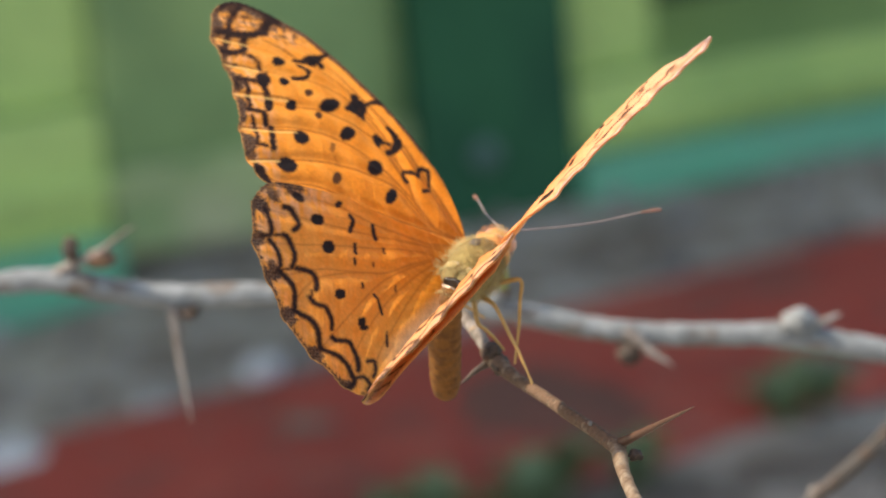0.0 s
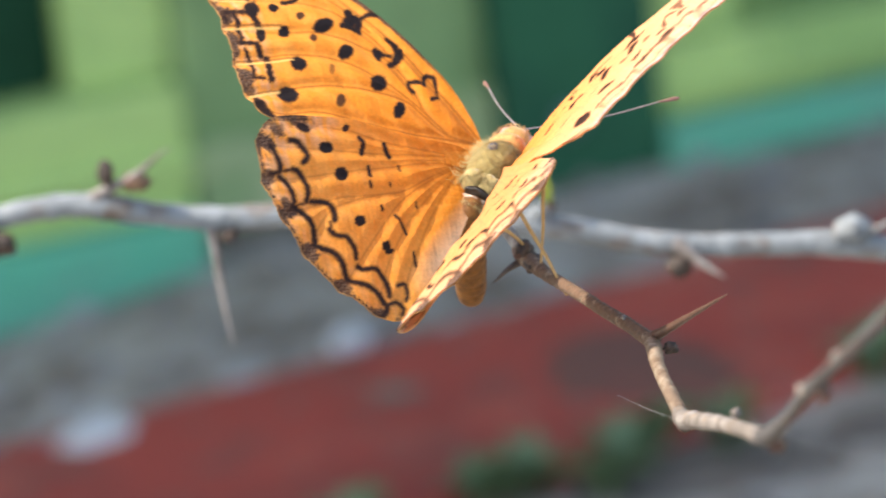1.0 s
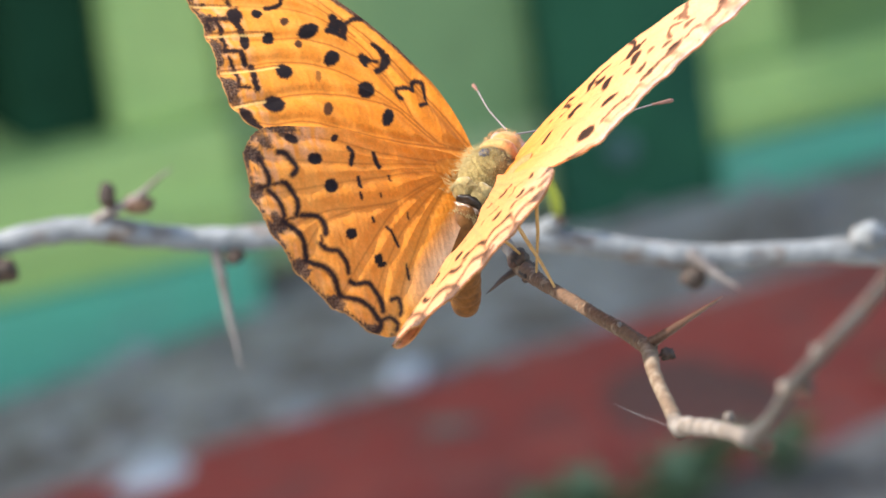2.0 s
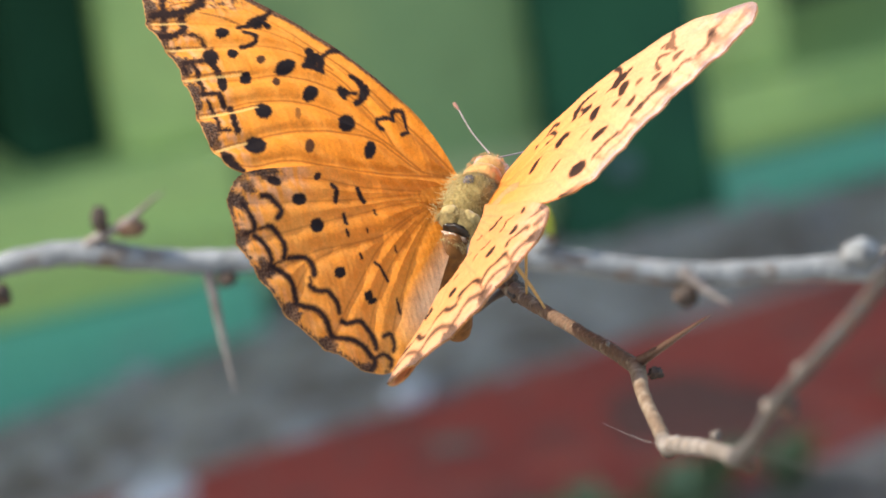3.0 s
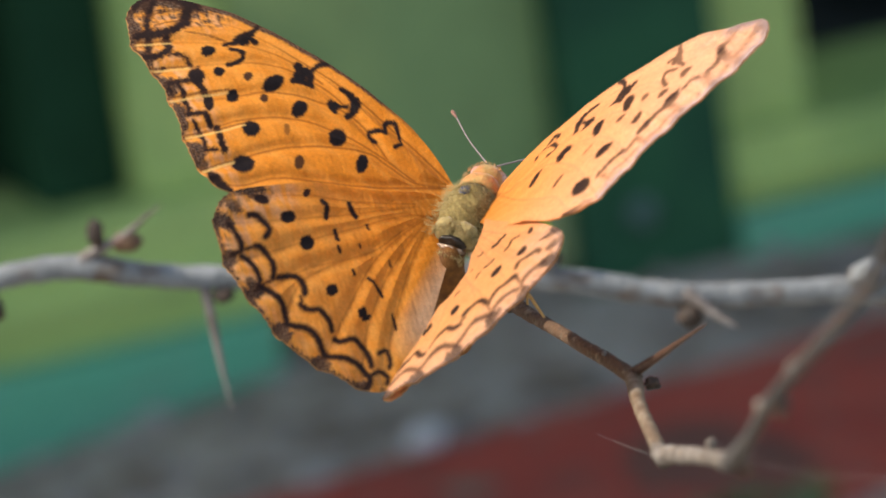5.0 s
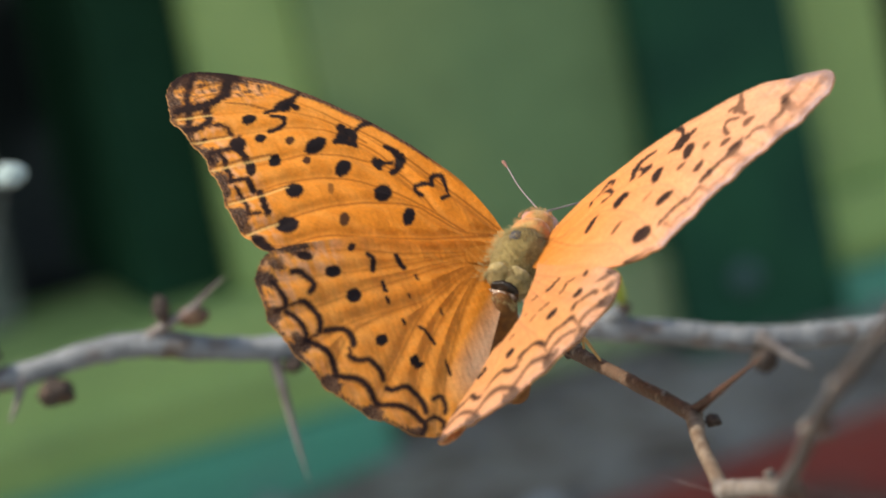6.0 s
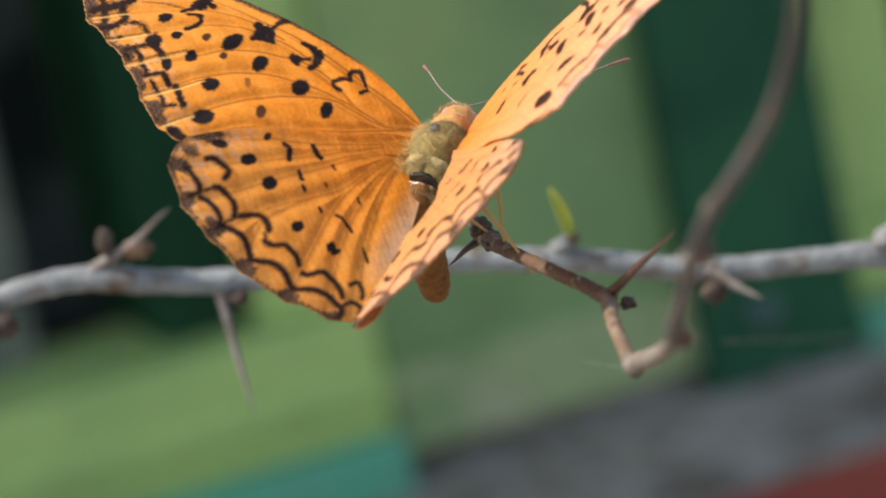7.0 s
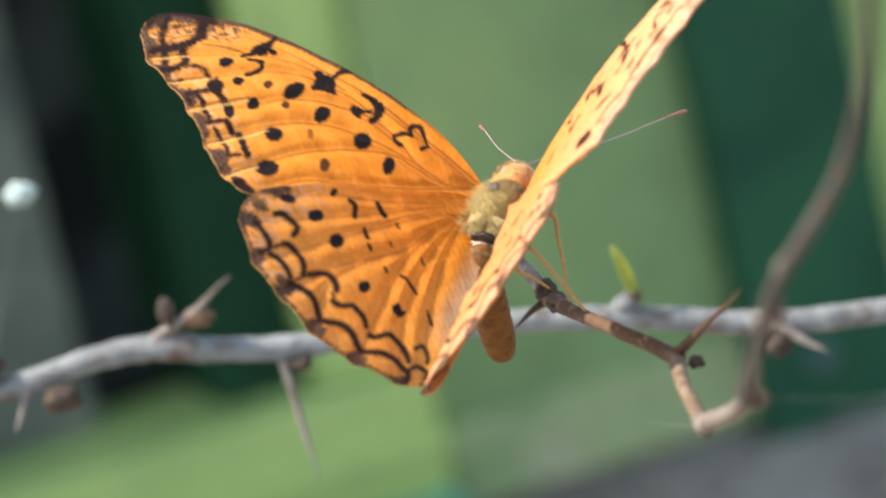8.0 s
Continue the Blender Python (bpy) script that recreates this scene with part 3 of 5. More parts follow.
# ---- twig that carries the butterfly ----
def twig():
    tw = thing("thorny_twig", "brown rough-barked thorny twig on which the butterfly perches", "twig")
    part("stem", tube(bmesh.new(), [(13.9, 42.0, 839.15, 0.66), (14.5, 39.6, 838.9, 0.80), (16.2, 34.0, 838.7, 0.60), (18.3, 28.5, 838.5, 0.56), (20.2, 22.2, 838.6, 0.58), (21.9, 17.6, 838.5, 0.60), (23.2, 14.0, 838.3, 0.64),
                                    (23.7, 12.4, 838.3, 0.68)], sides=26, step=0.16, rough=0.15, grain=3.2, seed=1.0), BARK, tw)
    part("side_stem", tube(bmesh.new(), [(23.3, 13.9, 838.4, 0.55), (23.6, 11.6, 838.2, 0.68), (23.5, 6.0, 838.2, 0.58), (23.8, -2.0, 838.4, 0.56), (24.1, -7.8, 838.5, 0.60)],
                           sides=20, step=0.2, rough=0.17, grain=2.4, seed=2.0), MID_BARK, tw, "light brown spotted bark")
    part("bent_stem", tube(bmesh.new(), [(24.05, -7.0, 838.5, 0.52), (24.2, -9.8, 838.5, 0.72), (25.0, -15.0, 840.0, 0.72), (26.2, -27.0, 843.5, 0.60), (26.7, -43, 848.2, 0.58), (26.8, -56, 852.0, 0.64)],
                           sides=20, step=0.3, rough=0.15, grain=1.8, seed=2.5, lumps=0.1), PALE_BARK, tw, "pale grey bent stem with lichen-like bark")
    part("upper_stem", tube(bmesh.new(), [(26.75, -54.5, 851.5, 0.55), (26.8, -58.5, 852.8, 0.66), (26.8, -65, 855.2, 0.62), (27.5, -73.5, 859.3, 0.46), (28.3, -80.5, 863.2, 0.54), (29.0, -87, 866.4, 0.48), (30.4, -90.5, 869.0, 0.50),
                                          (32.5, -94, 872.2, 0.46), (34.2, -99, 876.0, 0.44), (35.5, -110, 882.6, 0.40), (36.0, -125, 891.1, 0.38), (38.0, -150, 906.0, 0.4), (48, -185, 925, 0.45), (80, -195, 930, 0.6),
                                          (125, -150, 880, 0.8), (170, -20, 690, 1.2), (190, 80, 320, 1.8), (195, 100, -30, 2.2)],
                            sides=18, step=0.35, rough=0.13, grain=1.6, seed=2.7, lumps=0.1), UPPER_BARK, tw, "grey-brown arching stem")
    part("stub", tube(bmesh.new(), [(14.4, 39.8, 839.2, 0.55), (13.4, 44.6, 839.9, 0.62), (12.2, 49.5, 840.7, 0.6), (10.4, 56, 842.2, 0.55), (6.0, 66, 845.0, 0.5)], sides=16, step=0.25, rough=0.12, seed=3.0),
         PALE_BARK, tw, "whitish bark beyond the node")
    thorn(tw, (23.9, 13.0, 838.6), (29.5, -0.3, 845.8), 0.44, THORN, label="long reddish brown thorn", bend=0.0, seed=4.0)
    thorn(tw, (14.3, 40.2, 838.8), (11.0, 38.0, 837.4), 0.42, DARK_THORN, label="dark grey-brown thorn at the node", bend=-0.03, seed=5.0)
    knob(tw, (14.4, 39.6, 839.7), (0.85, 1.0, 0.95), DARK_KNOT, label="dark knobbly node", seed=6.0)
    knob(tw, (13.9, 39.4, 839.5), (0.55, 0.6, 0.5), BROWN_BUD, "bud", seed=7.0)
    knob(tw, (15.0, 38.6, 838.8), (0.9, 2.2, 0.72), DARK_KNOT, seed=7.7)
    knob(tw, (25.0, 11.4, 838.0), (0.62, 0.6, 0.5), DARK_KNOT, "bud", "tiny black dried bud", 8.0, 0.6)
    knob(tw, (21.6, 17.6, 839.2), (0.2, 0.35, 0.2), PALE_BARK, seed=9.0)
    knob(tw, (24.3, -9.8, 837.9), (0.6, 0.8, 0.5), DARK_KNOT, seed=10.0)
    knob(tw, (27.2, -28.0, 844.6), (0.4, 0.5, 0.45), PALE_BARK, seed=11.0)
    knob(tw, (27.3, -62.5, 853.6), (0.6, 1.0, 0.6), BROWN_BUD, seed=12.0)
    knob(tw, (28.0, -80.0, 863.1), (0.42, 0.9, 0.45), PALE_BARK, seed=13.0)
    knob(tw, (29.0, -83.0, 864.0), (0.5, 1.6, 0.7), BROWN_BUD, "bud", "dull orange-brown bud", 14.0)
    knob(tw, (29.6, -89.0, 868.0), (0.42, 0.7, 0.5), PALE_BARK, seed=15.0)
    return tw


twig()


def strand(points, label, radius=0.006):
    ob = part("spider_thread", tube(bmesh.new(), [(*p, radius) for p in points], sides=5, step=2.0), SILK)
    return tagged(ob, label, "spider thread")


strand([(20.2, 14, 833.4), (21.9, 3, 835.6), (24.1, -9.2, 838.1)], "fine pale spider thread tied to the twig")
# a small pale blob, with a thread added to tie it to the branch
fluff = part("seed_fluff", blob(bmesh.new(), (-50.3, 249, 817.6), (1.9, 1.4, 1.5), rings=16, sides=20, rough=0.6, grain=1.2, seed=5.0), PALE_BLOB)
tagged(fluff, "small pale crumpled blob hung on an added thread", "seed fluff")
strand([(-50.3, 249, 818.0), (-50.0, 215, 816.0), (-49.6, 174, 812.6)], "fine pale thread added to hold the small blob")
strand([(27.2, -28.5, 844.9), (31.0, -60, 852.0), (38.0, -70, 853.5)], "very fine pale spider thread stretched from the bent stem", 0.003)


# ---- butterfly ----
BODY = [
    (0, 0.0125, 0.0346, 0.8488, 12.3, 20.6, -28.5),
    (0.1, 0.0126, 0.0345, 0.8482, 13.8, 20.8, -28.7),
    (0.2, 0.0123, 0.0344, 0.8482, 14.5, 19.8, -26.4),
    (0.3, 0.0123, 0.0342, 0.8481, 14.8, 20.5, -26.9),
    (0.4, 0.012, 0.0341, 0.8479, 15.5, 20.4, -26.4),
    (0.5, 0.0118, 0.034, 0.8486, 14.6, 20.7, -24.8),
    (0.7, 0.0117, 0.0342, 0.848, 16.0, 20.6, -23.7),
    (1, 0.0117, 0.0345, 0.848, 18.0, 21.0, -23.4),
    (1.5, 0.0118, 0.0343, 0.8482, 17.9, 21.5, -23.0),
    (3, 0.0115, 0.0331, 0.8479, 22.0, 19.8, -20.3),
    (3.5, 0.0117, 0.0337, 0.8477, 22.0, 19.2, -20.7),
    (4, 0.0116, 0.0334, 0.8477, 22.2, 19.1, -20.7),
    (5.3, 0.0116, 0.0327, 0.8475, 23.7, 17.9, -19.8),
    (5.5, 0.0116, 0.0326, 0.8477, 22.3, 18.0, -19.4),
    (5.8, 0.0114, 0.033, 0.8476, 23.2, 18.1, -19.5),
    (6, 0.0116, 0.0333, 0.8476, 22.1, 18.7, -21.0),
    (6.1, 0.0116, 0.0333, 0.8473, 22.0, 18.2, -19.9),
    (6.5, 0.0117, 0.0333, 0.8473, 20.9, 18.2, -20.3),
    (7, 0.0117, 0.033, 0.8473, 20.6, 18.8, -20.5),
    (7.5, 0.0116, 0.0331, 0.8476, 20.9, 18.8, -20.3),
    (8, 0.0116, 0.0335, 0.8475, 20.7, 18.1, -20.1),
]
LIFT_LEFT = [(0, 34.1), (0.1, 36.4), (0.2, 32.1), (0.3, 33.0), (0.4, 33.5), (0.5, 31.4), (0.7, 32.5), (1, 28.4), (1.5, 29.7), (3, 28.8), (3.5, 28.3), (4, 27.5), (5.3, 27.2), (5.5, 26.8),
              (5.8, 28.3), (6, 23.5), (6.1, 26.9), (6.5, 29.6), (7, 22.7), (7.5, 29.5), (8, 29.5)]
LIFT_RIGHT_HIND = [(0, 60.0), (0.1, 62.5), (0.2, 60), (0.3, 59.5), (0.4, 60.5), (0.5, 52.5), (0.7, 56), (0.8, 53.0), (1, 55.5), (1.2, 56), (1.5, 55.6), (3, 50.9), (3.5, 49.4), (4, 46.5),
              (5.3, 43.5), (5.5, 45.4), (5.8, 43), (6, 40.7), (6.1, 45), (6.2, 52), (6.3, 48.5), (6.5, 49.8), (6.7, 48.5), (7, 46.2), (7.2, 51), (7.5, 54.6), (7.7, 55), (8, 54.6)]
# lift and forward swing of the right forewing
LIFT_RIGHT = [(0, 71.8, 3), (0.1, 75.5, 3), (0.2, 69.5, 3), (0.3, 71.0, 3), (0.4, 73.2, 3), (0.5, 62.4, 1.2), (0.7, 65.0, 1.2), (0.8, 61.5, 1.2), (1, 65.9, 1.2), (1.2, 66.5, 1.2),
              (1.5, 65.0, 1.2), (3, 58.9, 1.2), (3.5, 57.6, 1.2), (4, 54.7, 1.2), (5.3, 55.25, 1.2), (5.5, 55.0, 1.2), (5.8, 56, 1.2), (6, 50.2, 1.2), (6.1, 56.75, 1.2), (6.2, 62.5, 1.2),
              (6.3, 58.5, 1.2), (6.5, 60.3, 1.2), (6.7, 59.0, 1.2), (7, 57.2, 1.2), (7.2, 62.5, 1.2), (7.5, 65.0, 1.2), (7.7, 66.0, 1.2), (8, 64.0, 1.2)]
SWING_LEFT = [(0, 8), (0.5, 6), (1, 3), (1.5, 2), (3, 0), (8, 0)]
SWING_RIGHT = [(0, 5), (0.5, 4), (1, 2.5), (1.5, 2), (3, 0), (8, 0)]
SWING_AXIS = (0.30, -0.75, 0.59)
UNDER = np.array((0.74, 0.40, 0.15))
CREASE_SHADE = np.array((0.26, 0.075, 0.012))
ORANGE, PALE, DULL, BROWN, BLACK, CREAM = (np.array(c) for c in ((0.70, 0.232, 0.020), (0.76, 0.335, 0.07), (0.43, 0.145, 0.02), (0.085, 0.03, 0.012), (0.010, 0.006, 0.006), (0.66, 0.43, 0.29)))

# the lilac and the last tone are sun glare painted on the right wings
SMOKE, ASH, LILAC, STRAW, ANAL, GLARE_TONE = (np.array(c) for c in ((0.022, 0.013, 0.011), (0.20, 0.155, 0.13), (0.44, 0.35, 0.36), (0.80, 0.50, 0.17), (0.70, 0.56, 0.42), (0.72, 0.41, 0.31)))

# wing plan in millimetres: outward from the hinge, forward along the body
FORE_EDGE = [(-0.8, 2.9), (1.2, 4.2), (4.2, 5.7), (7.4, 6.9), (13.3, 8.15), (18.8, 9.0), (24.1, 9.4), (28.7, 8.8), (30.5, 8.1), (31.4, 6.8), (31.3, 5.2), (29.9, 2.1), (27.3, -0.4), (25.1, -2.4), (22.6, -5.6),
             (20.6, -8.3), (18.6, -9.7), (16.6, -10.4), (14.6, -9.9), (10.5, -7.6), (5.9, -5.2), (1.0, -1.4), (-0.8, -0.4)]
HIND_EDGE = [(-0.8, 0.8), (1.6, 0.9), (6.4, -3.2), (11.0, -6.6), (15.0, -11.0), (16.7, -13.6), (16.7, -15.9), (15.9, -17.6), (13.7, -19.8), (11.6, -21.1), (8.8, -22.1), (6.6, -22.9), (4.3, -23.1), (1.2, -22.6),
             (-1.3, -22.0), (-2.8, -20.9), (-3.7, -19.0), (-3.8, -13.5), (-3.4, -9.2), (-2.4, -4.0), (-1.2, -1.0)]
# spots: outward, forward, half length, half width, tilt in degrees, depth of black
FORE_SPOTS = [(10.9, 1.2, 0.80, 0.70, 0, 1), (16.5, -6.6, 0.92, 0.74, 0, 1), (17.5, -2.5, 0.74, 0.72, 0, 1), (8.0, -0.2, 0.52, 0.80, 15, 1), (14.9, 2.1, 0.68, 0.60, -25, 1), (17.9, 3.5, 0.92, 0.60, -25, 1),
              (24.0, 4.2, 0.62, 0.50, -15, 1), (22.3, 2.3, 0.46, 0.46, 0, 1), (20.2, 0.2, 0.52, 0.52, 0, 1), (17.9, 1.4, 0.34, 0.42, 0, 0.75), (20.0, 3.0, 0.38, 0.36, 0, 0.75), (14.9, -0.8, 0.28, 0.52, 0, 0.45),
              (12.6, -3.7, 0.44, 0.56, 0, 0.7)]
FORE_BLOTS = [(16.2, 5.6, 0.62, 0.42, -10, 1), (16.1, 6.7, 0.45, 0.40, 0, 1), (11.1, 5.7, 0.34, 0.62, 25, 1), (12.4, 4.4, 0.34, 0.42, 0, 1), (21.8, 7.0, 0.5, 0.35, -30, 1), (23.7, 0.7, 0.68, 0.72, 0, 0.95), (30.4, 6.8, 0.6, 0.4, 40, 0.6)]
# strokes: half width, points
FORE_LINES = [(0.2, [(22.5, 5.4), (21.6, 5.5), (21.2, 5), (21.3, 4.5), (21.9, 3.7)]), (0.16, [(23.1, 5.7), (22.4, 6.5), (21.7, 7.3)]), (0.34, [(22.4, 6.6), (22, 7.6), (21.7, 8.1)]), (0.26, [(21.8, 7.5), (21, 7.4)]),
              (0.22, [(21.7, 8.2), (21.5, 9)]), (0.3, [(16.6, 4.8), (15.8, 5.2), (15, 5.4)]), (0.36, [(16.5, 5.7), (16.6, 6.7), (16.9, 6.9)]), (0.34, [(15.3, 5.6), (15.5, 6.5), (15.9, 6.6)]),
              (0.2, [(15.7, 6.8), (15.4, 7.9), (14.8, 8.3)]), (0.26, [(12.9, 4.5), (12.2, 3.8)]), (0.14, [(12.3, 4.4), (11.5, 5.1)]), (0.22, [(12.7, 6.5), (11.9, 6.5), (11, 5.9)]),
              (0.34, [(11.7, 6.3), (10.9, 5.7)]), (0.28, [(10.8, 5.9), (10.8, 4.8), (11.1, 3.9)]), (0.16, [(7.9, 2.9), (8.5, 3), (8.8, 3.6), (8.1, 4.2), (7.6, 4.3)]), (0.24, [(7.6, 4.4), (7.9, 5.2), (7.9, 5.7)]),
              (0.14, [(7.8, 5.7), (7.4, 6.1), (6.7, 5.5), (5.9, 4.3)]), (0.17, [(5.9, 4.2), (6.3, 3.4)])]
FORE_APEX = [(0.25, [(31.2, 6.2), (30.9, 7.5), (29.9, 8.4), (28.6, 8.7), (26.7, 8.7)]), (0.22, [(30.2, 7.8), (29.9, 6.2), (29.6, 4.9), (29.1, 3.7), (28.5, 2.7), (28.2, 1.6)]),
              (0.39, [(27.5, 8.9), (27.2, 7.7), (26.9, 6.6)]), (0.29, [(26.9, 6.6), (27.4, 5.1), (28.3, 4), (29.2, 3.4), (29.7, 2.9)]), (0.25, [(27.6, 4), (27.1, 3.2), (26.8, 2.6),
              (27.1, 1.8), (27.5, 1.1), (28.3, 0.6)]), (0.12, [(26.6, 2), (26, 2.3), (25.2, 2.3), (24.5, 1.8)]), (0.18, [(24, -0.1), (24.9, -0.8), (25.3, -1.5), (24.7, -2.2)])]
FORE_MARGIN = [(0.22, [(23.6, -0), (23.1, -0.2), (22.4, -0.7)]), (0.2, [(23.9, 1.8), (23.8, 1.2)]), (0.18, [(24.6, -1), (23.9, -1.6), (23.4, -2.3), (22.8, -3.2), (22.6, -3.9)]),
              (0.18, [(22.6, -4.1), (21.9, -3.4), (21.3, -3.1)]), (0.22, [(21.4, -3.1), (20.9, -3.6), (20.4, -4)]), (0.15, [(21.9, -4.5), (21, -5.2), (20.4, -6), (19.9, -6.8)]),
              (0.25, [(19.9, -3.9), (19.4, -4.8), (18.9, -5.7), (18.4, -6.2)]), (0.15, [(19.8, -7.2), (19, -6.6)]), (0.34, [(18.2, -9.4), (17.4, -9.8), (16.4, -10.2)])]
FORE_MARGIN_DOTS = [(23.6, 0.6, 0.49, 0.64, 0, 1), (21.6, -1.6, 0.37, 0.64, 0, 1), (22.1, -0.9, 0.25, 0.2, 0, 1), (23.4, -2.3, 0.22, 0.2, 0, 1), (26.3, 0.3, 0.2, 0.2, 0, 1),
              (20.8, -5.5, 0.17, 0.17, 0, 1)]
FORE_DARK_VEINS = [(0.08, [(30.1, 5.7), (28.9, 7.0), (27.7, 8.0)]), (0.07, [(29.0, 4.7), (28.0, 6.0), (27.2, 6.9)]), (0.08, [(29.5, 2.2), (28.3, 3.0), (27.0, 3.9)]), (0.08, [(27.4, -0.4), (26.0, 0.7), (24.5, 1.8)]),
                   (0.08, [(24.6, -2.8), (22.8, -1.1), (20.8, 0.6)]), (0.08, [(21.8, -6.3), (19.9, -4.2), (18.2, -2.1)]), (0.09, [(19.0, -9.0), (18.2, -7.8), (17.2, -6.5)]), (0.06, [(26.5, 5.4), (24.6, 6.0), (23.1, 6.2)])]
FORE_PALE_VEINS = [(0.08, [(27.2, -0.6), (25.9, 0.4), (24.5, 1.5)]), (0.08, [(24.3, -3.1), (22.6, -1.4), (20.7, 0.3)]), (0.09, [(21.6, -6.5), (19.7, -4.5), (18.1, -2.4)]),
              (0.11, [(18.9, -9.3), (18.1, -8.1), (17.2, -6.8)]), (0.07, [(29.3, 2), (28.2, 2.7), (27, 3.5)])]
HIND_SPOTS = [(11.2, -11.3, 0.64, 0.51, 0, 1), (8.7, -12.4, 0.61, 0.61, 0, 1), (4.9, -15.1, 0.51, 0.49, 0, 1), (1.7, -15, 0.39, 0.44, 0, 1), (1.2, -15.1, 0.44, 0.25, -25, 1),
              (13.9, -11.5, 0.69, 0.44, 15, 0.9), (10.9, -7.8, 0.29, 0.34, 0, 0.85), (14.6, -11.8, 0.39, 0.25, 0, 0.6), (10.3, -20.1, 0.2, 0.2, 0, 0.7)]
HIND_LINES = [(0.23, [(9.4, -7.5), (8.8, -7.7), (8.4, -8.7)]), (0.2, [(7.3, -5.8), (6.7, -6.3), (6.2, -6.5)]), (0.17, [(7.2, -9.3), (6.6, -10)]), (0.12, [(6.3, -10.7), (5.9, -11)]),
              (0.08, [(5.1, -6.5), (4.7, -6.8)]), (0.12, [(4.2, -11.8), (3.9, -12.1)]), (0.13, [(2.7, -11.4), (1.8, -11.6), (0.9, -12.1)]), (0.07, [(1.9, -8.4), (1.5, -8.8)]),
              (0.1, [(-0.6, -13.1), (-1.1, -13.6), (-1.5, -14.1)]), (0.1, [(4.8, -9), (4.6, -9.1)])]
HIND_INNER_ARCS = [(0.27, [(14.1, -13.8), (13.6, -13.4), (13.1, -13.4), (12.4, -13.6), (12, -14), (12, -14.8)]), (0.25, [(12.3, -16.2), (11.9, -16), (11.2, -16.1), (10.5, -16.5),
              (10, -17.1), (9.7, -17.9)]), (0.13, [(13.1, -17.6), (12.3, -16.2)]), (0.25, [(9.3, -17.5), (8.7, -16.7), (8.1, -16.2), (7.5, -16.2), (7, -16.7), (6.7, -17.3)]),
              (0.1, [(10.1, -19.1), (9.3, -17.5)]), (0.11, [(6.9, -17.7), (6.6, -18.2)]), (0.23, [(6.6, -18.5), (6, -18.6), (5.4, -18.2), (5, -17.8), (4.5, -17.9), (3.8, -18.1),
              (3.2, -18.7)])]
HIND_LAST_ARCS = [(0.24, [(2.6, -19.3), (2.1, -19.2), (1.7, -18.6), (1.2, -18), (0.5, -18), (-0.2, -18.2), (-0.8, -18.7), (-1.2, -19.3)]), (0.18, [(-1.2, -17.6), (-1.6, -16.8),
              (-2, -17), (-2.4, -17.5), (-2.6, -18.1)])]
HIND_OUTER_ARCS = [(0.25, [(15.2, -16), (14.6, -16.3), (14, -16.7), (13.4, -17.1), (13.2, -17.6)]), (0.2, [(13.6, -18.6), (13.1, -17.7)]), (0.24, [(12.9, -18.1), (12.2, -18),
              (11.6, -18.2), (11, -18.6), (10.5, -19.1)]), (0.27, [(10.3, -19.6), (9.6, -19.4), (8.6, -19.4), (7.8, -19.7), (7.3, -20.3), (6.8, -20.9)]), (0.27, [(6.8, -21.1),
              (6, -20.8), (5.3, -20.3), (4.7, -20.2), (4, -20.4), (3.2, -21), (2.6, -21.4)])]
HIND_OUTER_LAST = [(0.25, [(2.6, -21.4), (1.8, -20.9), (1.1, -20.4), (0.4, -20.2), (-0.3, -20), (-1.1, -20.3), (-1.7, -20.6), (-1.7, -21.6)]), (0.18, [(-1.5, -20.3), (-1.9, -19.3),
              (-2.3, -19), (-2.9, -19.1), (-3.1, -19.7)])]
# smoky patches on the rims
FORE_RIM = [(30.6, 3.8, 0.34, 0.83, 0, 0.85), (30.8, 6.9, 0.64, 0.39, 30, 0.75), (28, 0.4, 0.59, 0.34, -35, 0.85), (25, -1.6, 0.39, 0.64, -20, 0.8), (23.3, -3.9, 0.34, 0.64, -15, 0.8),
              (20.2, -7.8, 0.49, 0.64, -15, 0.9), (19.2, -8.7, 0.29, 0.39, -30, 0.7), (26.6, -0.4, 0.29, 0.25, 0, 0.6), (29.5, 1.7, 0.25, 0.44, -10, 0.6),
              (30.1, 7.6, 0.69, 0.29, 0, 0.6), (28.9, 8.6, 0.59, 0.25, -15, 0.6)]
HIND_RIM = [(15.5, -16.1, 0.83, 0.44, 35, 0.85), (15.5, -14.2, 0.59, 0.29, 25, 0.75), (16.1, -14, 0.78, 0.25, 10, 0.6), (15.9, -17.7, 0.34, 0.49, 0, 0.7),
              (13.6, -19.1, 0.49, 0.59, -20, 0.75), (10.4, -20.2, 0.59, 0.59, -30, 0.85), (11.1, -20.1, 0.29, 0.44, -30, 0.7), (6.9, -21.9, 0.49, 0.49, 0, 0.85),
              (6.3, -22.4, 0.54, 0.39, -30, 0.8), (2.8, -22.5, 0.64, 0.49, 0, 0.85), (2.2, -22.5, 0.49, 0.34, -20, 0.7), (-1.6, -21.4, 0.39, 0.39, 0, 0.8),
              (-3.2, -20.4, 0.25, 0.25, 0, 0.5)]
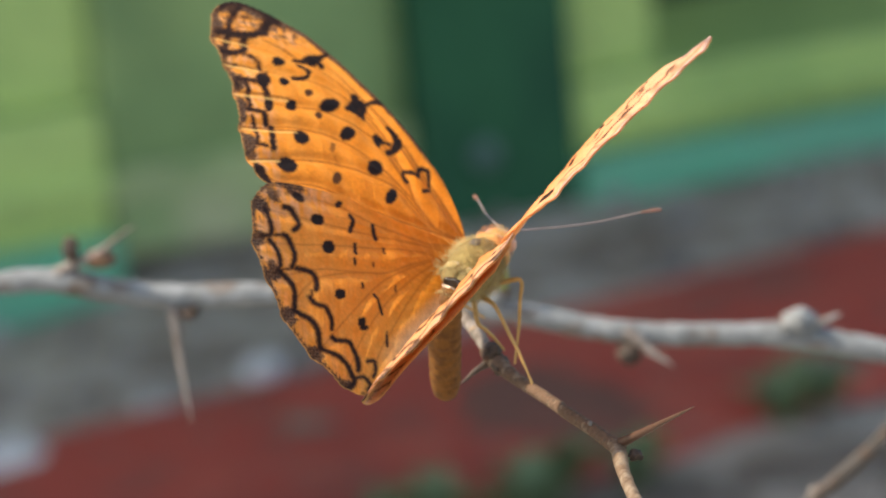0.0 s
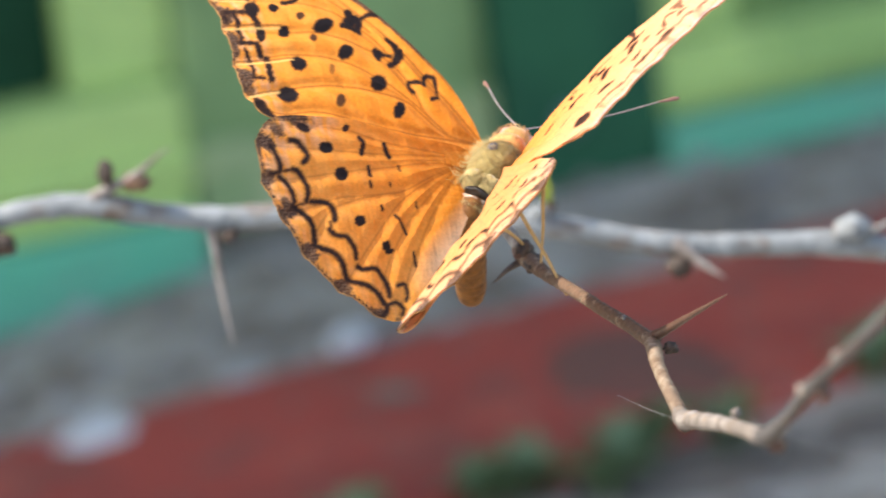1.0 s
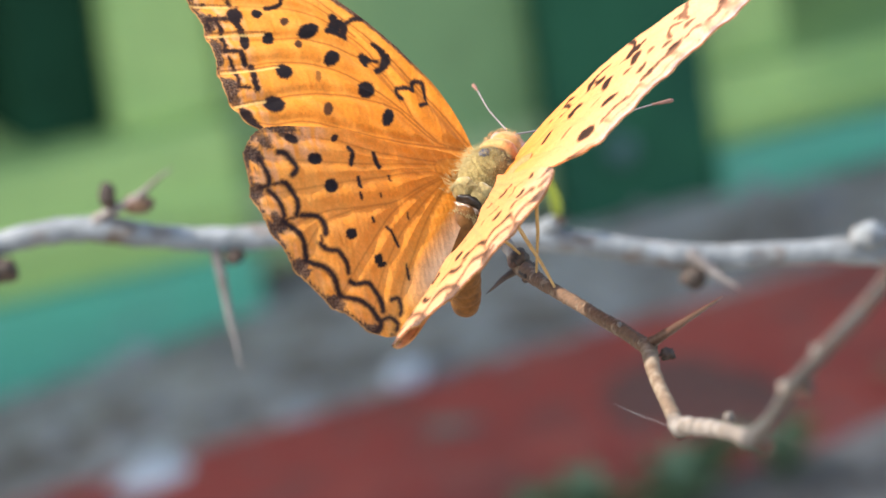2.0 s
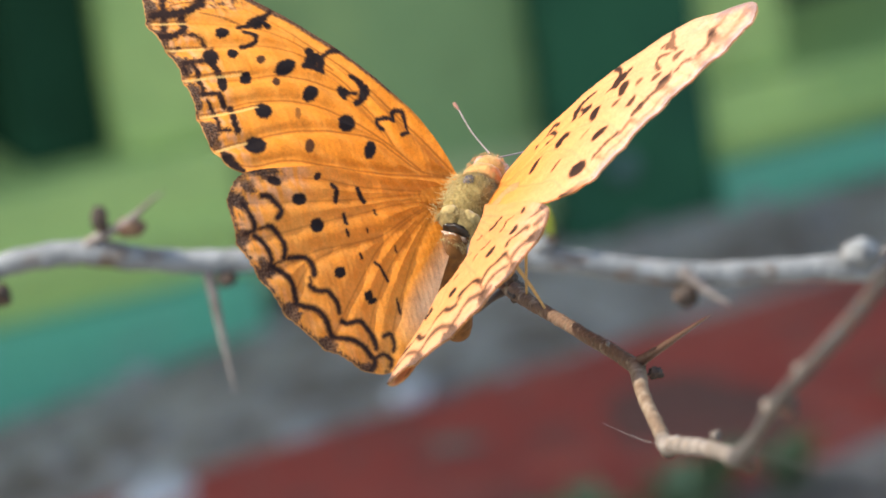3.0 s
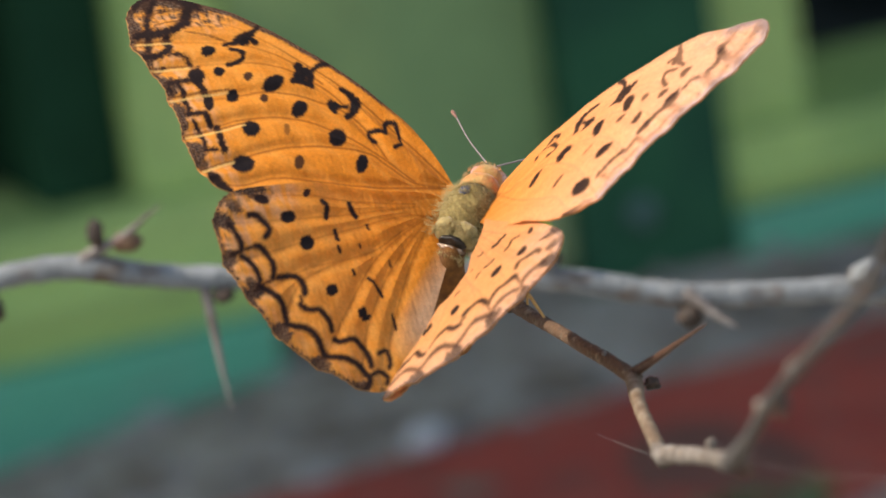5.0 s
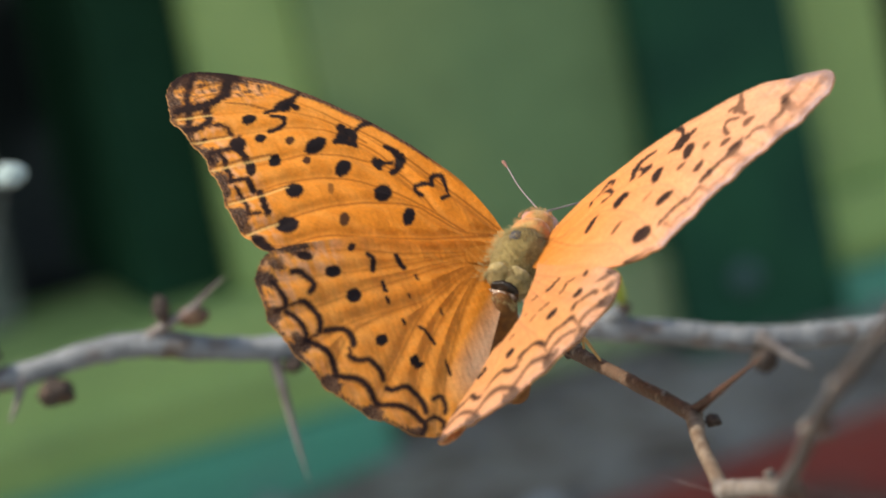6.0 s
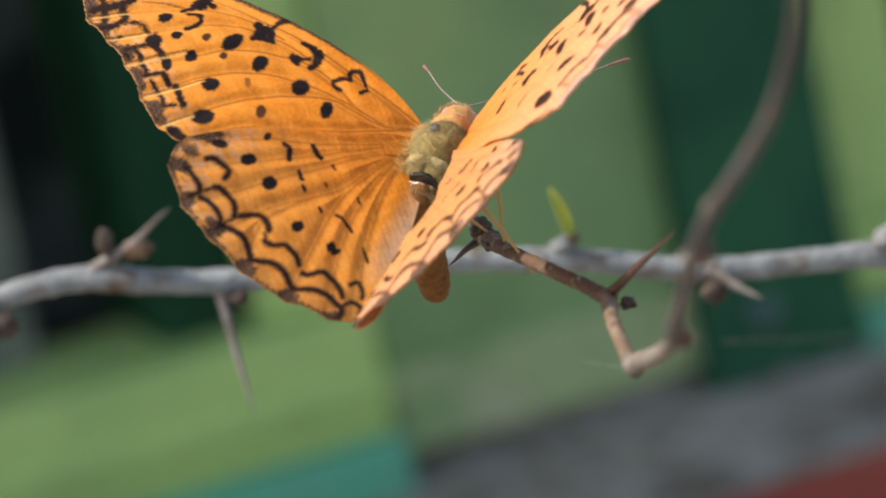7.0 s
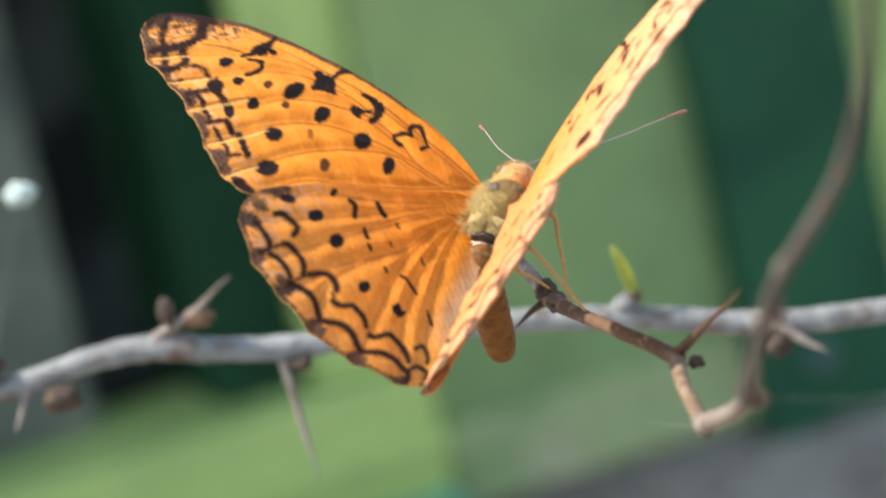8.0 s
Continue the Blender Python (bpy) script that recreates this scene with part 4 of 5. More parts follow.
VEINS_FORE = [
    [(0.7, 2.9), (3.2, 1.3), (6.0, 1.3), (8.2, 1.3), (12.6, -1.3), (15.5, -4.2), (17.6, -7.3), (19.2, -9.4)],
    [(0.7, 2.8), (4.3, -0.3), (6.9, -2.3), (11.2, -4.9), (13.7, -6.5), (15.8, -9.0), (17.6, -10.0)],
    [(3.3, 1.4), (7.3, 1.8), (11.6, 1.7), (15.4, 0.6), (18.9, -2.3), (21.6, -6.5)],
    [(6.3, 1.9), (10.4, 4.2), (14.5, 3.9), (18.0, 2.3), (20.6, -0.3), (24.5, -3.3)],
    [(10.5, 4.5), (14.2, 5.8), (18.3, 5.8), (22.1, 3.7), (26.6, -0.2)],
    [(14.3, 6.2), (17.7, 7.0), (21.6, 6.5), (25.8, 4.4), (29.4, 1.6)],
    [(0.8, 3.6), (6.4, 5.1), (12.4, 6.7), (18.0, 7.7), (23.7, 8.1), (28.2, 6.8), (31.2, 5.0)],
]
VEINS_HIND = [
    [(0.9, 0.3), (6.3, -4.7), (10.8, -8.0), (14.9, -12.0)],
    [(0.8, 0.2), (3.5, -2.8), (5.9, -5.7), (9.9, -10.2), (15.8, -16.6)],
    [(0.7, -0.5), (3.2, -3.7), (5.4, -7.0), (8.2, -11.3), (11.3, -16.2), (13.9, -20.2)],
    [(0.7, -0.6), (2.2, -4.7), (3.5, -8.6), (6.0, -12.4), (7.8, -15.1), (10.3, -21.2)],
    [(3.5, -8.6), (6.2, -13.2), (7.5, -17.1), (6.9, -22.5)],
    [(0.6, -0.8), (2.0, -4.9), (3.0, -9.7), (2.9, -15.7), (2.5, -22.8)],
    [(0.6, -1.0), (1.2, -5.6), (1.3, -11.1), (0.5, -16.5), (-1.2, -21.9)],
    [(0.4, -1.0), (0.3, -5.6), (-0.5, -11.0), (-1.6, -15.9), (-3.0, -20.6)],
]


def wobble(p, size, seed):
    """A smooth two-way noise on rows of points, of about the given wavelength."""
    x, y = p[:, 0] * 6.28 / size, p[:, 1] * 6.28 / size
    a = np.sin(x + 1.7 * np.sin(0.73 * y + seed)) + np.sin(1.31 * y + 1.3 * np.sin(0.9 * x + 2 * seed)) + 0.7 * np.sin(2.3 * x - 1.9 * y + seed)
    return a / 2.7


def stroke_gap(p, line):
    """Distance of points from a bent line."""
    best = np.full(len(p), 99.0)
    for a, b in zip(np.array(line[:-1], float), np.array(line[1:], float)):
        d = b - a
        t = np.clip(((p - a) @ d) / (d @ d), 0, 1)
        best = np.minimum(best, np.linalg.norm(p - a - t[:, None] * d, axis=1))
    return best


def step(x, edge, soft):
    """1 below the edge, 0 above it, with a soft change."""
    t = np.clip((edge + soft - x) / (2 * soft), 0, 1)
    return t * t * (3 - 2 * t)


def smooth_line(line):
    q = curve_through([(*p, 0.0) for p in line], 0.4)
    return [tuple(v[:2]) for v in q]


# the marks are drawn in this slanted measure, across and up
SLANT_FORE = np.array([[0.93, -0.345], [0.40, 0.583]])
SLANT_HIND = np.array([[0.82, -0.348], [0.60, 0.630]])


def pattern(p, spots, lines, slant, loose=0.05, soft=0.09, broad=1.0):
    black = np.zeros(len(p))
    q = p @ slant.T
    q = q + loose * np.stack([wobble(q, 0.7, 1.0), wobble(q, 0.6, 2.0)], 1) + (0.045 + 0.3 * loose) * np.stack([wobble(q, 0.27, 3.0), wobble(q, 0.25, 4.0)], 1)
    for s, c, a, b, tilt, deep in spots:
        w = radians(tilt)
        d = q - slant @ (s, c)
        u, v = d[:, 0] * math.cos(w) + d[:, 1] * math.sin(w), -d[:, 0] * math.sin(w) + d[:, 1] * math.cos(w)
        black = np.maximum(black, deep * step(np.hypot(u / a, v / b), 1.0 * broad, 0.2))
    for half, line in lines:
        black = np.maximum(black, 0.95 * step(stroke_gap(q, [tuple(slant @ v) for v in smooth_line(line)]), half * broad, soft))
    return black


def wing_sheet(edge, root, around, outer, veins, paint, camber, relief, twist=0.0, scallop=0.10, fold=False, rim_bend=0.0, bend_from=30.0):
    """Points of a wing from its edge line: (positions in mm: outward, forward, up), faces, colours."""
    rim = curve_through([(*p, 0.0) for p in edge], 0.05)[:, :2]
    far = np.r_[0, np.cumsum(np.linalg.norm(np.diff(rim, axis=0), axis=1))]
    at = np.linspace(0, far[-1], around)
    rim = np.stack([np.interp(at, far, rim[:, 0]), np.interp(at, far, rim[:, 1])], 1)
    # the outer margin is scalloped and slightly frayed
    lo, hi = (int(around * f) for f in outer)
    k = np.arange(lo, hi)
    out = rim[k] - np.array(root)
    out /= np.linalg.norm(out, axis=1)[:, None]
    span = at[k] - at[lo]
    fade = np.clip(np.minimum(span, span[-1] - span) / 2.0, 0, 1)
    ends = np.full(len(k), 99.0)
    for line in veins:
        ends = np.minimum(ends, stroke_gap(rim[k], smooth_line(line)))
    rim[k] += out * (fade * (scallop * (np.exp(-((ends / 0.75) ** 2)) - 0.4) + 0.05 * np.sin(span * 6.28 / 0.7) + 0.035 * np.sin(span * 6.28 / 0.31 + 2 * np.sin(span))))[:, None]
    rows = 230
    f = (np.arange(1, rows + 1) / rows) ** 0.85
    p = np.array(root) + f[:, None, None] * (rim - np.array(root))[None]
    p = p.reshape(-1, 2)
    margin = np.full(len(p), 99.0)
    for q in rim[lo:hi:4]:
        margin = np.minimum(margin, np.hypot(p[:, 0] - q[0], p[:, 1] - q[1]))
    vein = np.full(len(p), 99.0)
    for line in veins:
        vein = np.minimum(vein, stroke_gap(p, smooth_line(line)))
    tint = paint(p, margin, vein)
    up = camber * (p[:, 0] / 20) ** 2 + relief * (0.03 * np.exp(-((vein / 0.26) ** 2)) - 0.17 * np.exp(-((vein / 0.7) ** 2)))
    up += 0.10 * wobble(p, 9.0, 0.4) * np.clip(np.hypot(p[:, 0], p[:, 1]) / 8, 0, 1) + 0.02 * wobble(p, 1.7, 1.4)
    up -= rim_bend * np.exp(-((margin / 3.0) ** 2)) * np.clip((p[:, 0] - 2) / 8, 0, 1) * np.clip((bend_from - p[:, 1]) / 5, 0, 1)
    up += twist * p[:, 0] * np.clip((-7 - p[:, 1]) / 14, 0, 1)
    if fold:
        # the inner part is folded down along the abdomen
        over = np.clip(np.interp(p[:, 1], (-22, -17.7, -14.5, -10.5, -8), (-1.8, -0.4, 1.2, 3.2, 4.0)) - p[:, 0], 0, 9)
        turn = np.minimum(over / 0.9, 1.0) * math.pi
        p = p + np.stack([over + 0.25 * np.sin(turn) * -1 + 0.75 * np.clip(over - 0.9, 0, 9), 0 * over], 1)
        up -= 0.3 * (1 - np.cos(turn)) + 0.05 * np.clip(over - 0.9, 0, 9)
    n = around
    faces = [(j * n + i, j * n + i + 1, (j + 1) * n + i + 1, (j + 1) * n + i) for j in range(rows - 1) for i in range(n - 1)]
    return np.column_stack([p, up]), faces, tint


def mixing(a, b, f):
    return a * (1 - f[:, None]) + np.asarray(b) * f[:, None]


def ragged_rim(p):
    return 0.12 * wobble(p, 1.3, 2.2) + 0.14 * wobble(p, 0.55, 3.0) + 0.10 * wobble(p, 0.3, 5.0)


def darkened(tone, black, smoke, p):
    """Black marks and brown-grey smoky rims on the ground colour."""
    dusty = np.clip(0.5 + 0.9 * wobble(p, 0.42, 8.0) + 0.5 * wobble(p, 0.23, 1.0), 0, 1)
    tone = mixing(tone, SMOKE, np.clip(smoke * 1.25, 0, 1) * (1 - 0.2 * dusty))
    tone = mixing(tone, ASH, 0.5 * np.clip(smoke, 0, 1) * dusty**3)
    tone = mixing(tone, BROWN, np.clip(black * 1.15, 0, 1))
    return mixing(tone, BLACK, np.clip(black * 1.4 - 0.4, 0, 1))


def fold_shading(p, vein, tone):
    """Painted fold shading: soft lighter and darker streaks along the wing between its veins."""
    way = np.arctan2(p[:, 1] + 2, p[:, 0] + 3)
    out = np.hypot(p[:, 0], p[:, 1])
    streak = np.sin(way * 31 + 1.5 * np.sin(out * 0.35)) + 0.7 * np.sin(way * 57 + 2.0 + np.sin(out * 0.6))
    tone = mixing(tone, PALE, 0.16 * np.clip(streak, 0, 1.5))
    return mixing(tone, DULL, 0.08 * np.clip(-streak, 0, 1.5))


def fore_paint(p, margin, vein, glare=0.0):
    out = np.hypot(p[:, 0], p[:, 1])
    tone = np.tile(ORANGE, (len(p), 1))
    tone = mixing(tone, PALE, np.clip((out - 9) / 16, 0, 1) * (0.45 + 0.3 * wobble(p, 3.0, 0.3)))
    tone = mixing(tone, DULL, np.clip((7 - out) / 6, 0, 1) * 0.6)
    tone = fold_shading(p, vein, tone)
    # vein lines and their crease shading put into the colour, with lighter lips
    tone = mixing(tone, CREASE_SHADE, 0.8 * (1 - glare) * step(vein, 0.08, 0.11) * np.clip((26 - out) / 8, 0.35, 1))
    tone = mixing(tone, PALE, 0.2 * step(np.abs(vein - 0.36), 0.12, 0.2))
    tone = mixing(tone, CREAM, 0.4 * step(margin, 3.4, 1.2) * np.clip(wobble(p, 2.0, 4.0) + 0.25, 0, 1))
    black = pattern(p, FORE_SPOTS, FORE_LINES, SLANT_FORE, 0.05, 0.11)
    black = np.maximum(black, pattern(p, FORE_BLOTS, [], SLANT_FORE, 0.09))
    border = np.maximum(pattern(p, FORE_MARGIN_DOTS, FORE_MARGIN, SLANT_FORE, 0.08, 0.14, 1.15), pattern(p, [], FORE_APEX, SLANT_FORE, 0.12, 0.2, 1.3))
    ragged = ragged_rim(p)
    apex = np.clip((p[:, 1] - 1.0) / 6, 0, 1)
    smoke = pattern(p, FORE_RIM, [], SLANT_FORE, 0.16, 0.09, 1.35)
    # narrow dark rim, wider in the tip and between the vein ends
    smoke = np.maximum(smoke, 0.95 * step(margin, 0.22 + 0.5 * np.clip((vein - 0.45) / 0.6, 0, 1) + 0.6 * apex + 1.2 * ragged, 0.25))
    smoke = np.maximum(smoke, (0.35 + 0.6 * apex) * step(margin, 1.5 + 1.6 * apex, 1.0) * np.clip(1.3 * wobble(p, 1.1, 7.0) + 0.6 * wobble(p, 0.4, 2.0) + 0.25 * apex, 0, 1))
    # dark leading edge
    lead = stroke_gap(p, FORE_EDGE[2:9])
    smoke = np.maximum(smoke, 0.9 * step(lead, 0.13 + 0.012 * p[:, 0] + 0.35 * ragged, 0.16) * np.clip((p[:, 0] - 4) / 6, 0, 1))
    # painted sun glare, right wing only: marks fade, ground pales, rim turns lilac
    border *= 1 - glare * 1.2 * step(margin, 3.0, 1.5)
    black *= 1 - glare * (0.25 + 0.5 * np.clip((out - 17) / 6, 0, 1))
    smoke *= 1 - 1.5 * glare
    tone = mixing(tone, GLARE_TONE, 1.1 * glare * np.clip(out / 26, 0, 1))
    tone = mixing(tone, LILAC, 1.5 * glare * step(margin, 0.8 + 2.5 * ragged, 0.7))
    tone = darkened(tone, np.maximum(black, 0.95 * border), smoke, p)
    tone = mixing(tone, BROWN, 0.75 * (1 - 1.5 * glare) * pattern(p, [], FORE_DARK_VEINS, SLANT_FORE, 0.02, 0.06))
    pale = pattern(p, [], FORE_PALE_VEINS, SLANT_FORE, 0.01, 0.06)
    return mixing(tone, STRAW, 0.75 * (1 - 1.5 * glare) * pale)


def hind_paint(p, margin, vein, glare=0.0):
    out = np.hypot(p[:, 0], p[:, 1])
    tone = np.tile(ORANGE, (len(p), 1))
    tone = mixing(tone, PALE, np.clip((out - 5) / 12, 0, 1) * (0.6 + 0.3 * wobble(p, 3.0, 0.9)))
    tone = mixing(tone, DULL, np.clip((6 - out) / 5, 0, 1) * 0.5)
    tone = fold_shading(p, vein, tone)
    # the same painted crease shading along the veins, fainter
    tone = mixing(tone, CREASE_SHADE, 0.45 * (1 - glare) * step(vein, 0.07, 0.11))
    tone = mixing(tone, PALE, 0.2 * step(np.abs(vein - 0.36), 0.12, 0.2))
    # whitish fold beside the abdomen
    tone = mixing(tone, ANAL, 0.5 * np.clip((-1.0 - p[:, 0]) / 1.8, 0, 1) * np.clip((p[:, 1] + 17) / 5, 0, 1))
    tone = mixing(tone, CREAM, 0.45 * step(margin, 3.2, 1.2) * np.clip(wobble(p, 2.2, 4.0) + 0.45, 0, 1) * np.clip((p[:, 0] - 5) / 8, 0.25, 1))
    black = pattern(p, HIND_SPOTS, HIND_LINES, SLANT_HIND, 0.05, 0.11)
    black = np.maximum(black, pattern(p, [], HIND_INNER_ARCS + HIND_LAST_ARCS + HIND_OUTER_ARCS + HIND_OUTER_LAST, SLANT_HIND, 0.045, 0.24, 0.95))
    ragged = ragged_rim(p)
    smoke = pattern(p, HIND_RIM, [], SLANT_HIND, 0.16, 0.09, 1.25)
    smoke = np.maximum(smoke, 0.9 * step(margin, 0.26 + 0.42 * np.exp(-((vein / 0.8) ** 2)) + 1.2 * ragged, 0.2))
    smoke = np.maximum(smoke, 0.5 * step(margin, 1.5, 0.7) * np.clip(1.4 * wobble(p, 1.1, 7.0) + 0.6 * wobble(p, 0.4, 2.0) - 0.1, 0, 1) * np.clip((p[:, 0] - 8) / 6, 0.2, 1))
    # painted glare as on the forewing, then the whole tone is lowered
    black *= 1 - glare * (0.4 + 0.9 * step(margin, 3.0, 1.2))
    smoke *= 1 - 0.5 * glare
    tone = mixing(tone, GLARE_TONE, glare * (0.9 + 0.8 * step(margin, 3.5, 3.0)))
    tone = mixing(tone, LILAC, glare * step(margin, 0.6 + 2 * ragged, 0.5))
    return darkened(tone, black, smoke, p) * (1 - 0.45 * glare)


def wing(name, sheet, side, parent, label):
    """side -1: the animal's own left wing, 1: its right."""
    places, faces, tint = sheet
    # the underside is a second, paler membrane just below
    n = 600
    rows = len(places) // n
    grid = np.arange(len(places)).reshape(rows, n)[1::2, ::2]
    low = places[grid.ravel()] - (0, 0, 0.16)
    pale = 0.62 * UNDER + 0.38 * tint[grid.ravel()]
    h, w = grid.shape
    at = len(places)
    faces = faces + [(at + j * w + i, at + (j + 1) * w + i, at + (j + 1) * w + i + 1, at + j * w + i + 1) for j in range(h - 1) for i in range(w - 1)]
    places, tint = np.vstack([places, low]), np.vstack([tint, pale])
    q = places * (side, 1, 1) * MM
    if side > 0:
        faces = [tuple(reversed(f)) for f in faces]
    ob = arrays(name, q.tolist(), faces, WING, parent, label)
    layer = ob.data.attributes.new("tint", "FLOAT_COLOR", "POINT")
    layer.data.foreach_set("color", np.column_stack([tint, np.ones(len(tint))]).astype(np.float32).ravel())
    return ob


def hairs(name, parent, roots, mat, label, width=0.02):
    """Many fine tapering hairs as one piece: (root, tip) in millimetres."""
    bm = bmesh.new()
    for a, b in roots:
        a, b = Vector(a), Vector(b)
        d = (b - a).normalized()
        s = d.orthogonal().normalized()
        o = d.cross(s)
        ring = [bm.verts.new((a + (s * math.cos(w) + o * math.sin(w)) * width) * MM) for w in (0, 2.1, 4.2)]
        tip = bm.verts.new(b * MM)
        for k in range(3):
            bm.faces.new((ring[k], ring[(k + 1) % 3], tip))
    ob = part(name, bm, mat, parent, label)
    return tagged(ob, kind="stuff")


def butterfly():
    rest = pose(*BODY[-1][1:])
    body = thing("butterfly", "orange butterfly with black spots resting on the twig, wings half open", "butterfly", rest)
    rng = random.Random(7)
    plump = lambda y: 1.0 - 0.10 * y - 0.10 * max(0.0, -y - 0.5)
    part("thorax", blob(bmesh.new(), (0, 1.2, 0.2), (2.45, 3.5, 2.6), rings=40, sides=48, rough=0.05, grain=1.4, seed=1.0, shape=plump), FUR_OLIVE, body, "olive-yellow furry thorax")
    roots = []
    for _ in range(5200):
        v, w = math.acos(rng.uniform(-0.98, 0.98)), rng.uniform(0, 2 * math.pi)
        d = Vector((math.sin(v) * math.cos(w), math.cos(v), math.sin(v) * math.sin(w)))
        a = Vector((d.x * 2.4, 1.2 + d.y * 3.4, 0.2 + d.z * 2.55))
        lean = Vector((d.x, d.y * 0.4 - 0.9, d.z)).normalized() + Vector([rng.uniform(-0.35, 0.35) for _ in range(3)])
        roots.append((a, a + lean * rng.uniform(0.35, 1.15)))
    for _ in range(420):
        side = rng.choice((-1, 1))
        a = Vector((side * rng.uniform(1.7, 2.4), rng.uniform(-3.0, 3.2), rng.uniform(0.6, 1.6)))
        lift = radians(rng.uniform(20, 55))
        d = Vector((side * math.cos(lift), rng.uniform(-0.9, 0.2), math.sin(lift)))
        roots.append((a, a + d * rng.uniform(0.4, 1.0)))
    for _ in range(350):
        w = rng.uniform(0, math.pi)
        a = Vector((1.9 * math.cos(w), rng.uniform(-2.7, -1.7), 0.85 + 1.45 * math.sin(w)))
        roots.append((a, a + Vector((rng.uniform(-0.5, 0.5), -1, rng.uniform(-0.5, 0.4))) * rng.uniform(0.5, 1.2)))
    for _ in range(260):
        w = rng.uniform(0.15, math.pi - 0.15)
        a = Vector((1.3 * math.cos(w), rng.uniform(-4.6, -3.6), -0.5 + 1.0 * math.sin(w)))
        roots.append((a, a + Vector((0.7 * math.cos(w), rng.uniform(-0.9, 0.3), rng.uniform(-0.3, 0.5))) * rng.uniform(0.3, 0.8)))
    hairs("hair", body, roots, HAIR, "fine pale yellowish hair")
    part("scutum_mark", blob(bmesh.new(), (-0.6, 1.5, 2.72), (0.45, 0.6, 0.12), rings=10, sides=14, rough=0.5, seed=3.0), SLATE, body, "bluish grey bald patch on the back")
    part("collar", blob(bmesh.new(), (0, 4.0, 0.5), (2.0, 1.5, 1.95), rings=18, sides=28, rough=0.08, seed=4.0), FUR_ORANGE, body, "orange furry collar")
    head = part("head", blob(bmesh.new(), (0, 5.5, 0.7), (1.45, 1.35, 1.4), rings=24, sides=32, rough=0.07, seed=5.0), FUR_ORANGE, body, "orange furry head")
    for side in (-1, 1):
        part("eye", blob(bmesh.new(), (side * 1.0, 6.0, 0.65), (0.66, 0.74, 0.8), rings=18, sides=24), EYE, head, "pinkish glossy eye")
        part("palp", tube(bmesh.new(), [(side * 0.45, 6.6, 0.3, 0.35), (side * 0.5, 7.2, 0.4, 0.3), (side * 0.52, 7.5, 0.6, 0.1)], sides=10, step=0.2, rough=0.1), FUR_ORANGE, head)
    roots = []
    for _ in range(1000):
        v, w = math.acos(rng.uniform(-0.6, 1.0)), rng.uniform(0, 2 * math.pi)
        d = Vector((math.sin(v) * math.cos(w), math.cos(v), math.sin(v) * math.sin(w)))
        a = Vector((d.x * 1.85, 4.7 + d.y * 2.2, 0.75 + d.z * 1.8))
        roots.append((a, a + (d + Vector([rng.uniform(-0.4, 0.4) for _ in range(3)])) * rng.uniform(0.10, 0.28)))
    hairs("head_hair", body, roots, FUR_ORANGE, "short orange hair")
    for side in (-1, 1):
        part("scutellum_lobe", blob(bmesh.new(), (side * 0.85, -2.1, 1.0), (1.12, 0.95, 1.35), rings=18, sides=26, rough=0.14, seed=9.0 + side), FUR_PALE, body, "pale olive-yellow lobe at the rear of the thorax")
    part("waist", blob(bmesh.new(), (0.05, -3.1, 0.75), (1.2, 0.34, 0.75), rings=14, sides=24, rough=0.3, seed=6.0), CHITIN, body, "black band at the waist")
    part("waist_plate", blob(bmesh.new(), (0.05, -3.45, 0.1), (1.15, 0.36, 0.6), rings=20, sides=30, rough=0.45, seed=7.0), SHINE, body, "shiny pinkish bare plate behind the thorax")
    line = [(0, -2.6, -0.1, 1.15), (0.05, -3.95, -1.0, 1.4), (0.2, -4.1, -3.0, 1.55), (0.4, -3.7, -5.5, 1.55), (0.6, -3.1, -8.2, 1.5), (0.75, -2.6, -10.4, 1.4), (0.8, -2.3, -11.7, 1.15), (0.8, -2.1, -12.5, 0.55)]
    bm = bmesh.new()
    rows = curve_through(line, 0.12)
    tube(bm, [(x, y, z, r * (1 - 0.05 * abs(math.sin(i * 0.12 / 1.25 * math.pi)) ** 6)) for i, (x, y, z, r) in enumerate(rows)][::2], sides=32, step=0.12, rough=0.04, grain=1.5)
    part("abdomen", bm, ABDOMEN, body, "orange-brown ringed abdomen hanging down")
    feelers = []
    for tip, start in (((-8.0, 18.9, -5.0), (-0.45, 6.7, 1.5)), ((11.0, 18.4, 0.9), (0.45, 6.7, 1.5))):
        a, b = Vector(start), Vector(tip)
        bow = a.lerp(b, 0.5) + Vector((0, 0, -0.4))
        end = a.lerp(b, 0.86)
        feeler = part("antenna", tube(bmesh.new(), [(*a, 0.075), (*bow, 0.06), (*end, 0.07)], sides=10, step=0.25, rough=0.08), ANTENNA, body, "thin pinkish grey antenna")
        feelers.append((feeler, a))
        part("club", tube(bmesh.new(), [(*end, 0.085), (*a.lerp(b, 0.93), 0.16), (*a.lerp(b, 0.98), 0.19), (*b, 0.09)], sides=12, step=0.15), CLUB, feeler, "reddish brown antenna club")
    into = rest.inverted()
    for hip, knee, foot in (((1.1, 1.6, -1.3), (4.2, 2.3, 0.2), (16.0, 35.4, 839.25)), ((1.1, 0.0, -1.3), (3.5, -0.9, -1.3), (18.0, 31.2, 837.5)),
                            ((-0.5, 1.6, -1.4), (1.5, 0.6, -5.0), (14.8, 39.0, 839.7)), ((-0.9, 0.0, -1.4), (-2.6, 3.0, -5.6), (12.6, 47.6, 841.0))):
        end = (into @ (Vector(foot) * MM)) / MM
        hip, knee = Vector(hip), Vector(knee)
        ankle = knee.lerp(end, 0.55) + Vector((0.15, 0, 0.1))
